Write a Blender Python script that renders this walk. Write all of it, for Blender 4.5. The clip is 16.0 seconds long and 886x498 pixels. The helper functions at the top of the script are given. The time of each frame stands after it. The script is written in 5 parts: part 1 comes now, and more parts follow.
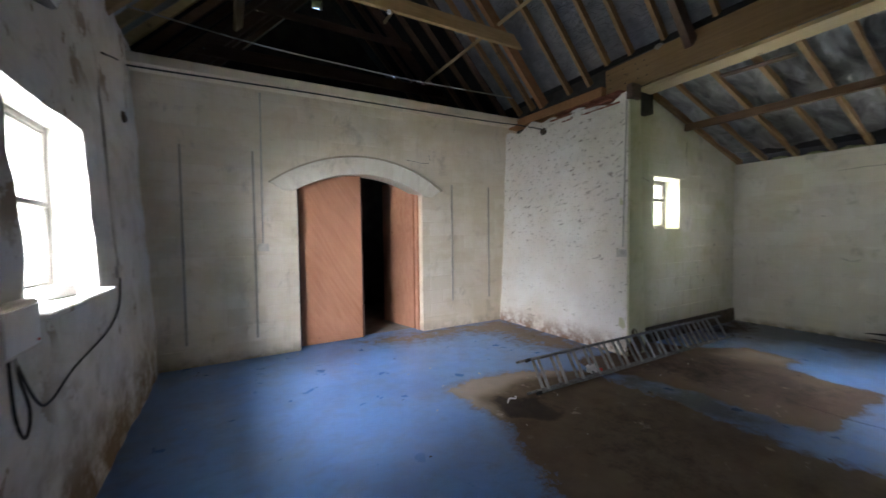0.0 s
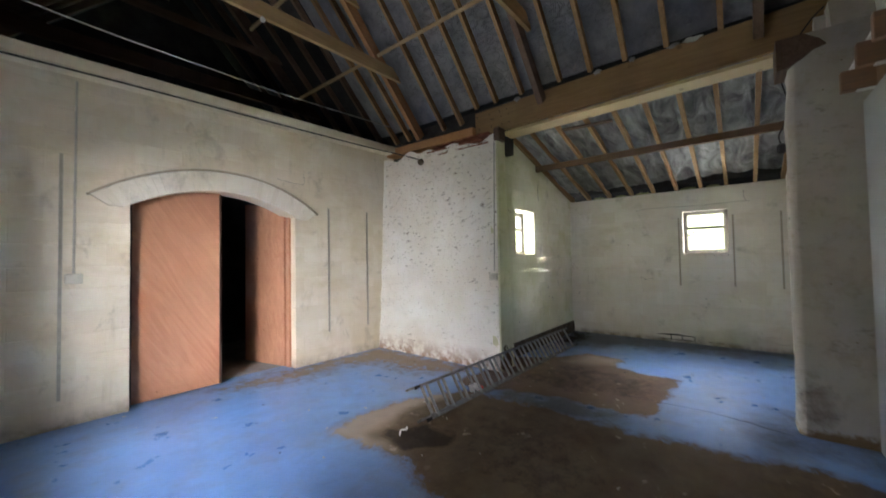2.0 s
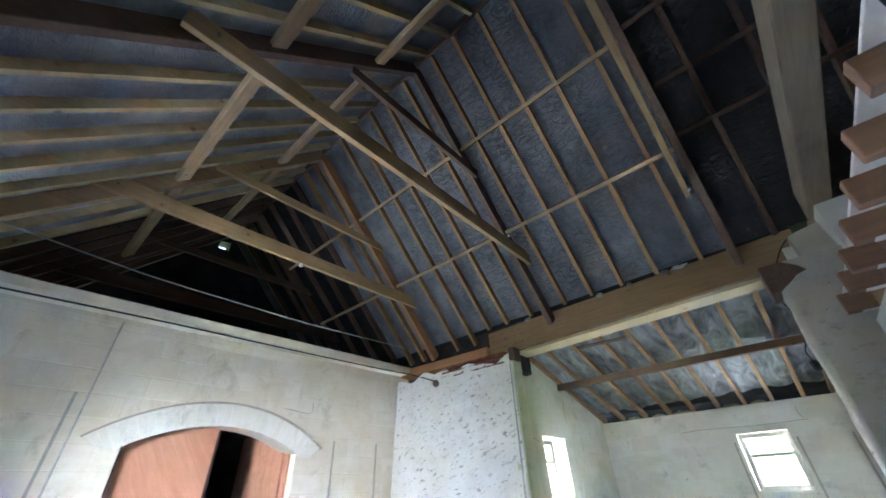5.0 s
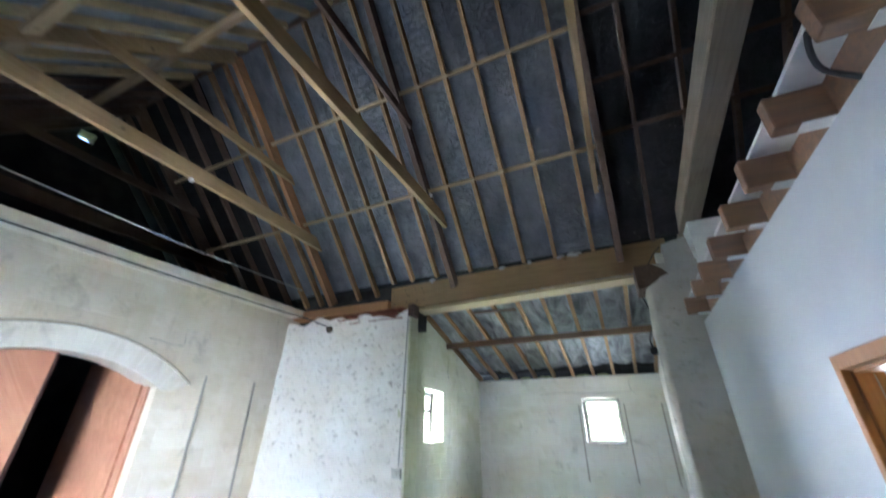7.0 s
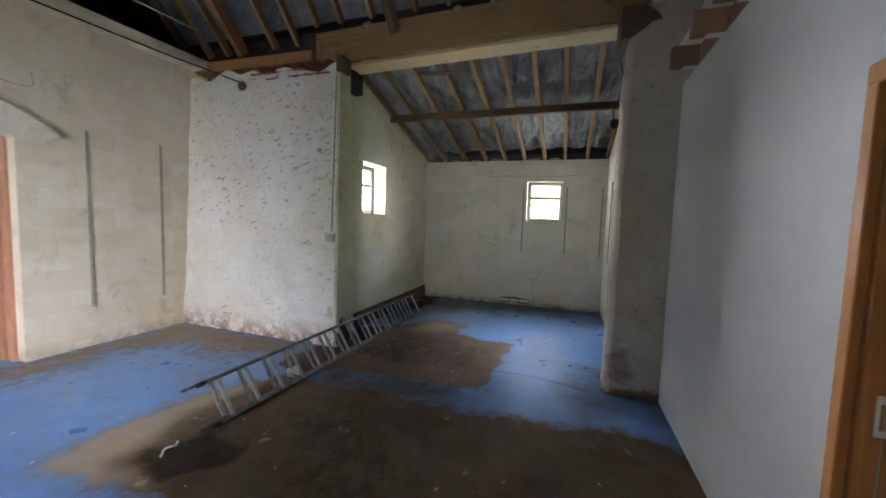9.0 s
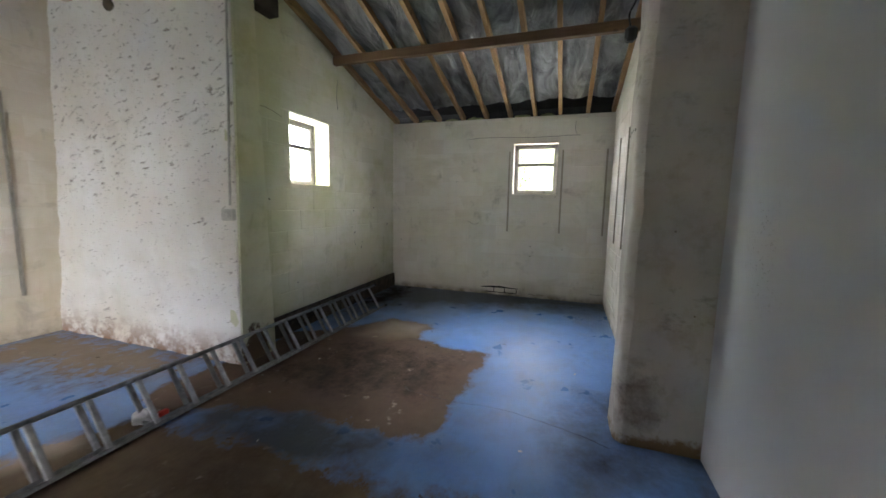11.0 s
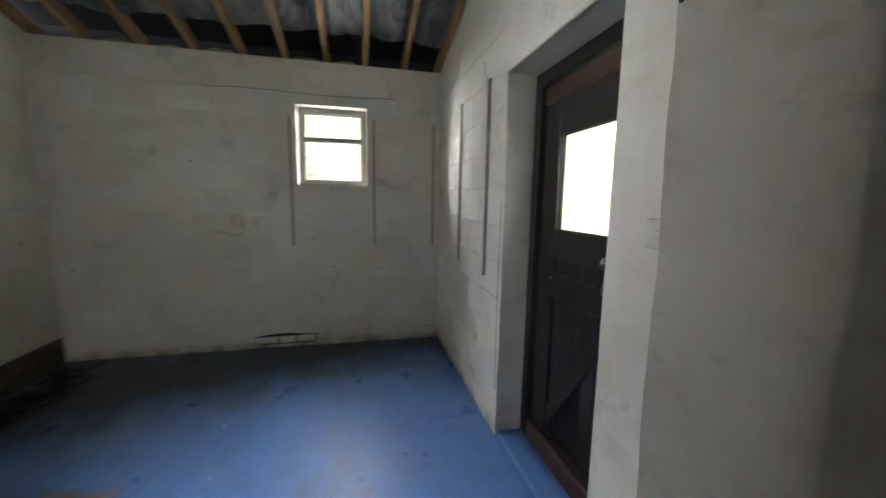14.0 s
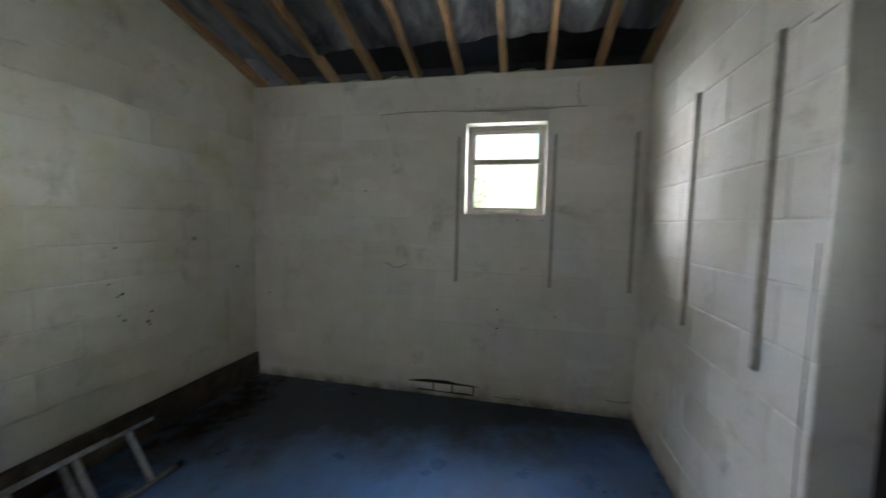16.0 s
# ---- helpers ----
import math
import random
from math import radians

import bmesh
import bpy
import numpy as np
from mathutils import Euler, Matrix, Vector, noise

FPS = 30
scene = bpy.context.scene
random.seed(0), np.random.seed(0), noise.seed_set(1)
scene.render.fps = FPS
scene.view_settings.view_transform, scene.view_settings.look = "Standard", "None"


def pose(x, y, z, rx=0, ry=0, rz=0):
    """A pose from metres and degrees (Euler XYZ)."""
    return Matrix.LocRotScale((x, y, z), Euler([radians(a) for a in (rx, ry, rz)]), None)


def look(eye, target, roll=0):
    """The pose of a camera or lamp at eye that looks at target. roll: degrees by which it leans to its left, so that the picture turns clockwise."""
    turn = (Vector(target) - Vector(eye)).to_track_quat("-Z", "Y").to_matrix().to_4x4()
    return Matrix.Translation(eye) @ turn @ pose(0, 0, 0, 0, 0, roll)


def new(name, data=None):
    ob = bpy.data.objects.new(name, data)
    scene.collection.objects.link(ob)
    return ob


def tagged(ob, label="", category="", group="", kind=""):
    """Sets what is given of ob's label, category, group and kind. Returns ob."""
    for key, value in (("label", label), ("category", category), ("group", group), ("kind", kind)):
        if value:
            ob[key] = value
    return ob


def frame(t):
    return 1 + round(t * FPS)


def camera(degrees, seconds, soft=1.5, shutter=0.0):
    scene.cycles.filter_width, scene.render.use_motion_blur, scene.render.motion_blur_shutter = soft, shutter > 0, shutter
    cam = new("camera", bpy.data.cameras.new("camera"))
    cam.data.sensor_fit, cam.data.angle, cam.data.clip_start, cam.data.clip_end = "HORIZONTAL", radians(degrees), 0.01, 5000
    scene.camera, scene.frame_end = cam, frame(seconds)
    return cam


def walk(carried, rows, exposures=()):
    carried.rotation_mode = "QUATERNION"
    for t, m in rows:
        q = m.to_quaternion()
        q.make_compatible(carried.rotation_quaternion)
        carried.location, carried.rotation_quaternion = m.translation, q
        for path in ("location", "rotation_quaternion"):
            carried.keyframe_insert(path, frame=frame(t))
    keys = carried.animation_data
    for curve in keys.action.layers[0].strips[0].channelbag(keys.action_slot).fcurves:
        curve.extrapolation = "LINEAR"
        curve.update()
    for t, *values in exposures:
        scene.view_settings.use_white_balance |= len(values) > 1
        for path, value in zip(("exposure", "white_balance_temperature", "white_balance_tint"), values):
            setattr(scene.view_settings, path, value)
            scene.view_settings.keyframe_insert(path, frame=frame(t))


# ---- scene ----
cam = camera(100.8, 16.0, shutter=0.5)
PATH = [
    (0, (0.254, 0.491, 1.576), (1.259, 2.218, 1.503), -0.7),
    (0.5, (0.195, 0.581, 1.542), (1.428, 2.154, 1.464), -1.7),
    (1, (0.168, 0.628, 1.534), (1.612, 2.005, 1.397), -2.0),
    (1.5, (0.147, 0.668, 1.52), (1.71, 1.914, 1.451), -1.9),
    (2, (0.134, 0.67, 1.579), (1.682, 1.934, 1.636), -1.0),
    (2.5, (0.122, 0.654, 1.622), (1.571, 1.998, 1.929), -1.2),
    (3, (0.131, 0.602, 1.666), (1.471, 1.973, 2.234), -1.3),
    (3.5, (0.123, 0.578, 1.722), (1.385, 1.937, 2.473), -2.2),
    (4, (0.119, 0.57, 1.748), (1.329, 1.87, 2.667), -2.7),
    (6.5, (0.125, 0.798, 1.731), (1.529, 1.58, 2.922), -0.4),
    (7, (0.153, 0.751, 1.77), (1.775, 1.502, 2.667), 0.4),
    (7.5, (0.224, 0.766, 1.728), (2.023, 1.449, 2.274), -0.2),
    (8, (0.429, 0.717, 1.662), (2.289, 1.415, 1.89), 0.2),
    (8.5, (0.654, 0.671, 1.62), (2.523, 1.38, 1.592), 2.3),
    (9, (0.906, 0.728, 1.565), (2.795, 1.367, 1.415), 1.9),
    (11.5, (2.625, 0.68, 1.443), (4.513, 1.276, 1.16), 0.8),
    (12, (3.013, 0.7, 1.47), (4.927, 1.161, 1.118), 0.7),
    (12.5, (3.35, 0.878, 1.467), (5.314, 1.137, 1.188), -1.4),
    (13, (3.623, 0.944, 1.489), (5.607, 1.109, 1.301), -0.7),
    (13.5, (3.96, 0.908, 1.509), (5.944, 0.823, 1.273), 0.2),
    (14, (4.23, 0.938, 1.497), (6.161, 0.489, 1.232), 1.0),
    (14.5, (4.455, 1.096, 1.529), (6.257, 0.247, 1.361), -1.5),
    (15, (4.559, 1.172, 1.54), (6.453, 0.54, 1.431), -0.2),
    (15.5, (4.721, 1.095, 1.563), (6.715, 0.965, 1.477), -0.1),
    (16, (4.94, 1.007, 1.536), (6.89, 1.428, 1.393), 1.4),
]
EXPOSURES = [(0, 2.45, 6200, 10), (1, 2.8, 6350, 10), (2, 2.85, 6450, 10), (3, 2.9, 6100, 10), (4, 3.25, 5650, 8), (6.5, 4.3, 5300, 5), (7.0, 3.75, 5300, 5), (7.5, 3.2, 5350, 4), (8.0, 2.7, 5600, 4), (8.5, 2.6, 5900, 6), (9, 2.6, 6200, 10),
             (11.5, 2.8, 6400, 10), (12.5, 2.85, 6600, 10), (13.5, 2.4, 6200, 10), (14, 2.15, 6200, 10), (14.5, 1.85, 6150, 10), (15, 1.35, 6050, 10), (15.5, 1.6, 6100, 10), (16, 2.1, 5950, 10)]
walk(cam, [(t, look(eye, target, roll)) for t, eye, target, roll in PATH], EXPOSURES)

# ---- world, sun and added daylight lamps outside the openings ----
world = bpy.data.worlds.new("sky")
scene.world = world
world.use_nodes = True
wn = world.node_tree.nodes
sky = wn.new("ShaderNodeTexSky")
sky.sky_type, sky.sun_disc = "NISHITA", False
sky.sun_elevation, sky.sun_rotation = radians(78), radians(0)
wn["Background"].inputs["Strength"].default_value = 0.15
world.node_tree.links.new(sky.outputs["Color"], wn["Background"].inputs["Color"])
sun = new("sun", bpy.data.lights.new("sun", "SUN"))
sun.data.energy, sun.data.angle, sun.data.color = 5.0, radians(0.5), (1.0, 0.95, 0.86)
sun.matrix_world = look((0, 0, 20), (-0.1, -0.8, 16))


def window_daylight(name, eye, target, width, height, power, color=(0.93, 0.97, 1.0)):
    lamp = bpy.data.lights.new(name, "AREA")
    lamp.shape, lamp.size, lamp.size_y, lamp.energy, lamp.color = "RECTANGLE", width, height, power, color
    ob = new(name, lamp)
    ob.matrix_world = look(eye, target)
    return ob


WARM = (1.0, 0.98, 1.02)
# Added area lamps outside the windows, standing in for sky and meadow light.
window_daylight("daylight_window_sky", (-1.7, 2.5, 2.55), (0.5, 4.3, 1.25), 1.6, 1.5, 165, WARM)
window_daylight("daylight_window_ground", (-1.7, 3.4, 0.5), (-0.5, 3.45, 1.95), 2.4, 1.4, 42, WARM)
window_daylight("daylight_side_window", (6.3, 5.3, 3.45), (6.1, 3.5, 1.8), 1.7, 1.2, 70, WARM)
# The north, east and south ones are fill lamps set beside the view.
window_daylight("daylight_side_north", (6.05, 6.5, 2.25), (6.0, 3.6, 1.9), 1.4, 1.5, 60, WARM)
window_daylight("daylight_side_ground", (6.0, 4.8, 0.5), (5.95, 3.5, 2.05), 1.9, 1.3, 22, WARM)
window_daylight("daylight_side_east", (7.9, 5.5, 2.3), (6.0, 3.65, 2.0), 1.0, 1.3, 110, WARM)
window_daylight("daylight_far_window", (10.0, 1.25, 4.0), (8.1, 1.2, 2.0), 2.4, 1.4, 90, WARM)
window_daylight("daylight_far_ground", (9.4, 1.2, 0.5), (8.1, 1.2, 2.05), 2.0, 1.3, 26, WARM)
window_daylight("daylight_far_north", (9.7, 3.5, 2.2), (8.1, 1.2, 1.95), 1.3, 1.3, 65, WARM)
window_daylight("daylight_far_south", (9.6, -1.0, 2.2), (8.1, 1.15, 1.95), 1.3, 1.3, 50, WARM)
window_daylight("daylight_kitchen_window", (4.98, -1.75, 1.6), (4.0, -1.7, 1.4), 1.5, 1.2, 40, WARM)

# ---- materials ----
MATS = {}


class Mat:
    """A small wrapper that adds nodes to one material."""

    def __init__(self, name, rough=0.8, metal=0.0, spec=0.3):
        self.m = bpy.data.materials.new(name)
        self.m.use_nodes = True
        self.t = self.m.node_tree
        self.b = self.t.nodes["Principled BSDF"]
        self.b.inputs["Roughness"].default_value = rough
        self.b.inputs["Metallic"].default_value = metal
        self.b.inputs["Specular IOR Level"].default_value = spec
        self.co = self.add("ShaderNodeNewGeometry").outputs["Position"]

    def add(self, kind):
        return self.t.nodes.new(kind)

    def put(self, socket, value):
        if isinstance(value, bpy.types.NodeSocket):
            self.t.links.new(value, socket)
        elif isinstance(value, tuple) and len(value) == 3 and socket.type == "RGBA":
            socket.default_value = (*value, 1)
        else:
            socket.default_value = value

    def scaled(self, scale, turn=(0, 0, 0), src=None):
        n = self.add("ShaderNodeMapping")
        self.put(n.inputs["Vector"], src or self.co)
        n.inputs["Scale"].default_value = scale
        n.inputs["Rotation"].default_value = [radians(a) for a in turn]
        return n.outputs[0]

    def noise(self, scale, detail=4, rough=0.6, src=None, dist=0.0):
        n = self.add("ShaderNodeTexNoise")
        n.inputs["Scale"].default_value, n.inputs["Detail"].default_value = scale, detail
        n.inputs["Roughness"].default_value, n.inputs["Distortion"].default_value = rough, dist
        self.put(n.inputs["Vector"], src or self.co)
        return n.outputs[0]

    def voro(self, scale, src=None):
        n = self.add("ShaderNodeTexVoronoi")
        n.inputs["Scale"].default_value = scale
        self.put(n.inputs["Vector"], src or self.co)
        return n.outputs["Distance"]

    def ramp(self, value, lo, hi, a=0.0, b=1.0):
        n = self.add("ShaderNodeMapRange")
        self.put(n.inputs["Value"], value)
        for key, v in (("From Min", lo), ("From Max", hi), ("To Min", a), ("To Max", b)):
            n.inputs[key].default_value = v
        return n.outputs[0]

    def math(self, op, a, b=0.0):
        n = self.add("ShaderNodeMath")
        n.operation = op
        self.put(n.inputs[0], a), self.put(n.inputs[1], b)
        return n.outputs[0]

    def mix(self, fac, a, b):
        n = self.add("ShaderNodeMix")
        n.data_type = "RGBA"
        self.put(n.inputs[0], fac), self.put(n.inputs[6], a), self.put(n.inputs[7], b)
        return n.outputs[2]

    def axis(self, which):
        n = self.add("ShaderNodeSeparateXYZ")
        self.put(n.inputs[0], self.co)
        return n.outputs["XYZ".index(which)]

    def rand(self):
        return self.add("ShaderNodeObjectInfo").outputs["Random"]

    def attr(self, name):
        n = self.add("ShaderNodeAttribute")
        n.attribute_name = name
        return n.outputs["Fac"]

    def color(self, c):
        self.put(self.b.inputs["Base Color"], c)
        return self

    def rough(self, v):
        self.put(self.b.inputs["Roughness"], v)
        return self

    def bump(self, height, strength=0.3, distance=0.01):
        n = self.add("ShaderNodeBump")
        n.inputs["Strength"].default_value, n.inputs["Distance"].default_value = strength, distance
        self.put(n.inputs["Height"], height)
        self.put(self.b.inputs["Normal"], n.outputs[0])
        return self


def near(k, point, size, hard):
    """1 near the point, falling to 0 at its size, with a ragged edge."""
    n = k.add("ShaderNodeVectorMath")
    n.operation = "SUBTRACT"
    k.put(n.inputs[0], k.co)
    n.inputs[1].default_value = point
    d = k.add("ShaderNodeVectorMath")
    d.operation = "DIVIDE"
    k.put(d.inputs[0], n.outputs[0])
    d.inputs[1].default_value = size
    ln = k.add("ShaderNodeVectorMath")
    ln.operation = "LENGTH"
    k.put(ln.inputs[0], d.outputs[0])
    rag = k.math("ADD", ln.outputs["Value"], k.math("MULTIPLY", k.math("SUBTRACT", k.noise(7, 8, 0.75), 0.5), 2.6))
    return k.ramp(rag, 1.0, 1.0 - hard)


def painted_wall(name, base, dirty, algae, algae_amount, damp=0.35, damp_height=0.16, peel=0.0, green_end=0.0, bare=None):
    k = Mat(name, 0.85)
    big, mid, fine = k.noise(0.9, 5), k.noise(4.5, 6, 0.65), k.noise(60, 4)
    streaks = k.noise(2.2, 5, 0.6, k.scaled((3.0, 3.0, 0.35)))
    c = k.mix(k.ramp(big, 0.4, 0.7), base, tuple(0.5 * (p + q) for p, q in zip(base, dirty)))
    c = k.mix(k.ramp(streaks, 0.5, 0.75, 0, 0.3), c, dirty)
    c = k.mix(k.ramp(k.rand(), 0.25, 1.0, 0, 0.45), c, dirty)
    smears = k.noise(1.6, 8, 0.7, k.scaled((0.7, 0.7, 1.7)), 0.4)
    c = k.mix(k.ramp(smears, 0.5, 0.66, 0, 0.55), c, dirty)
    runs = k.math("MULTIPLY", k.ramp(k.noise(3.2, 6, 0.65, k.scaled((2.4, 2.4, 0.22))), 0.58, 0.7), k.ramp(k.noise(1.2, 3), 0.48, 0.6))
    c = k.mix(k.math("MULTIPLY", runs, 0.4), c, tuple(0.7 * v for v in dirty))
    blot = k.ramp(k.noise(2.7, 7, 0.7, k.scaled((1.3, 1, 1)), 0.5), 0.57, 0.72, 0, 0.6)
    c = k.mix(blot, c, tuple(0.55 * v for v in dirty))
    c = k.mix(k.ramp(mid, 0.56, 0.78, 0, algae_amount), c, algae)
    c = k.mix(k.math("MULTIPLY", k.ramp(k.noise(1.6, 4), 0.5, 0.68), algae_amount), c, algae)
    flecks = k.ramp(k.voro(19, k.scaled((1, 1, 1.6))), 0.045, 0.02)
    flecks = k.math("MULTIPLY", flecks, k.ramp(k.noise(1.7, 3), 0.5, 0.62))
    c = k.mix(flecks, c, (0.09, 0.075, 0.06))
    low = k.math("MULTIPLY", k.ramp(k.axis("Z"), damp_height, 0.0), k.ramp(mid, 0.35, 0.6))
    c = k.mix(k.math("MULTIPLY", low, damp * 2), c, (0.2, 0.15, 0.09))
    if peel:
        flakes = k.ramp(k.noise(2.6, 8, 0.7, k.scaled((1, 1, 0.7))), 0.72 - peel, 0.73 - peel)
        flakes = k.math("MULTIPLY", flakes, k.ramp(k.noise(0.9, 3), 0.42, 0.55))
        c = k.mix(flakes, c, k.mix(mid, (0.22, 0.17, 0.12), (0.38, 0.32, 0.24)))
    if green_end:
        stain = k.ramp(k.math("ADD", k.axis("X"), k.math("MULTIPLY", k.noise(1.8, 6, 0.65), 0.9)), green_end + 0.75, green_end + 0.3, 0, 0.6)
        c = k.mix(stain, c, k.mix(mid, (0.5, 0.52, 0.26), (0.36, 0.38, 0.18)))
    if bare:
        c = k.mix(near(k, *bare, 0.2), c, k.mix(mid, (0.16, 0.1, 0.055), (0.07, 0.05, 0.03)))
    k.color(c)
    k.bump(k.math("ADD", k.math("MULTIPLY", fine, 0.35), k.math("ADD", mid, k.math("MULTIPLY", big, 1.5))), 0.5, 0.009)
    return k.m


M_BLOCK = painted_wall("white_painted_block", (0.76, 0.73, 0.67), (0.6, 0.55, 0.46), (0.52, 0.5, 0.32), 0.25, 0.5, 0.1)
M_ARCHWALL = painted_wall("cream_painted_block", (0.79, 0.72, 0.61), (0.64, 0.55, 0.41), (0.58, 0.48, 0.29), 0.4)
M_ARCHBRICK = painted_wall("white_painted_arch_brick", (0.8, 0.76, 0.68), (0.66, 0.6, 0.5), (0.5, 0.46, 0.28), 0.15)
# The arch hood's dark shadow line is put into this colour.
M_HOODSHADE = painted_wall("shadow_toned_cream_moulding", (0.42, 0.37, 0.29), (0.3, 0.25, 0.18), (0.3, 0.26, 0.14), 0.4)
M_LEFTWALL = painted_wall("white_painted_rubble", (0.72, 0.71, 0.68), (0.48, 0.45, 0.38), (0.4, 0.38, 0.27), 0.35, 0.7, 0.7, 0.13)
M_GREEN = painted_wall("green_stained_render", (0.66, 0.65, 0.47), (0.53, 0.53, 0.31), (0.42, 0.43, 0.2), 0.65, bare=((4.78, 3.3, 0.12), (0.16, 0.4, 0.2)))


def pier_render():
    k = Mat("grey_white_render", 0.85)
    big, mid, fine = k.noise(1.1, 5), k.noise(6, 6, 0.65), k.noise(60, 4)
    c = k.mix(k.ramp(big, 0.35, 0.7), (0.52, 0.49, 0.43), (0.41, 0.375, 0.32))
    c = k.mix(k.ramp(mid, 0.52, 0.72, 0, 0.6), c, (0.34, 0.28, 0.2))
    c = k.mix(k.ramp(k.noise(2.3, 7, 0.7), 0.6, 0.72, 0, 0.5), c, (0.2, 0.16, 0.12))
    c = k.mix(k.math("MULTIPLY", near(k, (4.6, 0.2, 0.28), (0.5, 0.15, 0.24), 0.6), k.ramp(k.noise(9, 6, 0.7), 0.3, 0.62, 0.25, 0.95)), c, k.mix(mid, (0.13, 0.11, 0.09), (0.24, 0.2, 0.165)))
    c = k.mix(near(k, (4.6, 0.05, 0.0), (0.5, 0.4, 0.1), 0.4), c, k.mix(mid, (0.3, 0.2, 0.1), (0.14, 0.09, 0.05)))
    soot = k.math("MULTIPLY", k.ramp(k.noise(5.5, 8, 0.72, k.scaled((1, 1, 1.8))), 0.55, 0.7), k.ramp(k.noise(1.4, 3), 0.44, 0.6))
    c = k.mix(k.math("MULTIPLY", soot, 0.6), c, (0.12, 0.1, 0.08))
    spots = k.math("MULTIPLY", k.ramp(k.voro(9), 0.07, 0.04), k.ramp(k.noise(3, 3), 0.5, 0.6))
    k.color(k.mix(spots, c, (0.16, 0.1, 0.06)))
    k.bump(k.math("ADD", k.math("MULTIPLY", fine, 0.25), mid), 0.4, 0.008)
    return k.m


M_PIER = pier_render()


def stone_paint():
    k = Mat("flaking_white_stone", 0.85)
    big, mid, fine = k.noise(1.1, 5), k.noise(7, 6, 0.7), k.noise(70, 4)
    c = k.mix(k.ramp(big, 0.35, 0.7), (0.86, 0.84, 0.8), (0.76, 0.7, 0.61))
    chips = k.ramp(k.noise(15, 4, 0.62, k.scaled((1, 0.62, 1.7), src=k.scaled((1, 1, 1), (16, 0, 0))), 0.4), 0.612, 0.64)
    chips = k.math("MULTIPLY", chips, k.ramp(k.math("ADD", k.noise(2.1, 4, 0.6), k.ramp(k.axis("Z"), 0.6, 2.2, -0.08, 0.1)), 0.44, 0.56))
    small = k.ramp(k.noise(34, 3, 0.6, k.scaled((1, 0.7, 1.5))), 0.655, 0.67)
    chips = k.math("MAXIMUM", chips, k.math("MULTIPLY", small, 0.8))
    c = k.mix(k.math("MULTIPLY", chips, 0.75), c, k.mix(mid, (0.13, 0.1, 0.075), (0.34, 0.27, 0.2)))
    low = k.math("MULTIPLY", k.ramp(k.axis("Z"), 0.3, 0.0), k.ramp(mid, 0.42, 0.56))
    c = k.mix(low, c, (0.33, 0.2, 0.13))
    k.color(c)
    k.bump(k.math("SUBTRACT", k.math("ADD", mid, k.math("MULTIPLY", fine, 0.3)), k.math("MULTIPLY", chips, 0.6)), 0.9, 0.014)
    return k.m


M_STONE = stone_paint()


def smooth_board():
    k = Mat("pale_grey_plasterboard", 0.6)
    c = k.mix(k.ramp(k.noise(0.8, 4), 0.35, 0.7), (0.58, 0.595, 0.605), (0.51, 0.525, 0.535))
    specks = k.math("MULTIPLY", k.ramp(k.voro(75), 0.3, 0.22), near(k, (4.15, -0.13, 1.25), (0.17, 0.5, 0.32), 0.6))
    specks = k.math("MULTIPLY", specks, k.ramp(k.noise(40, 2), 0.5, 0.55))
    k.color(k.mix(k.math("MULTIPLY", specks, 0.8), c, (0.16, 0.15, 0.13)))
    k.bump(k.noise(90, 3), 0.08, 0.003)
    return k.m


M_BOARD = smooth_board()


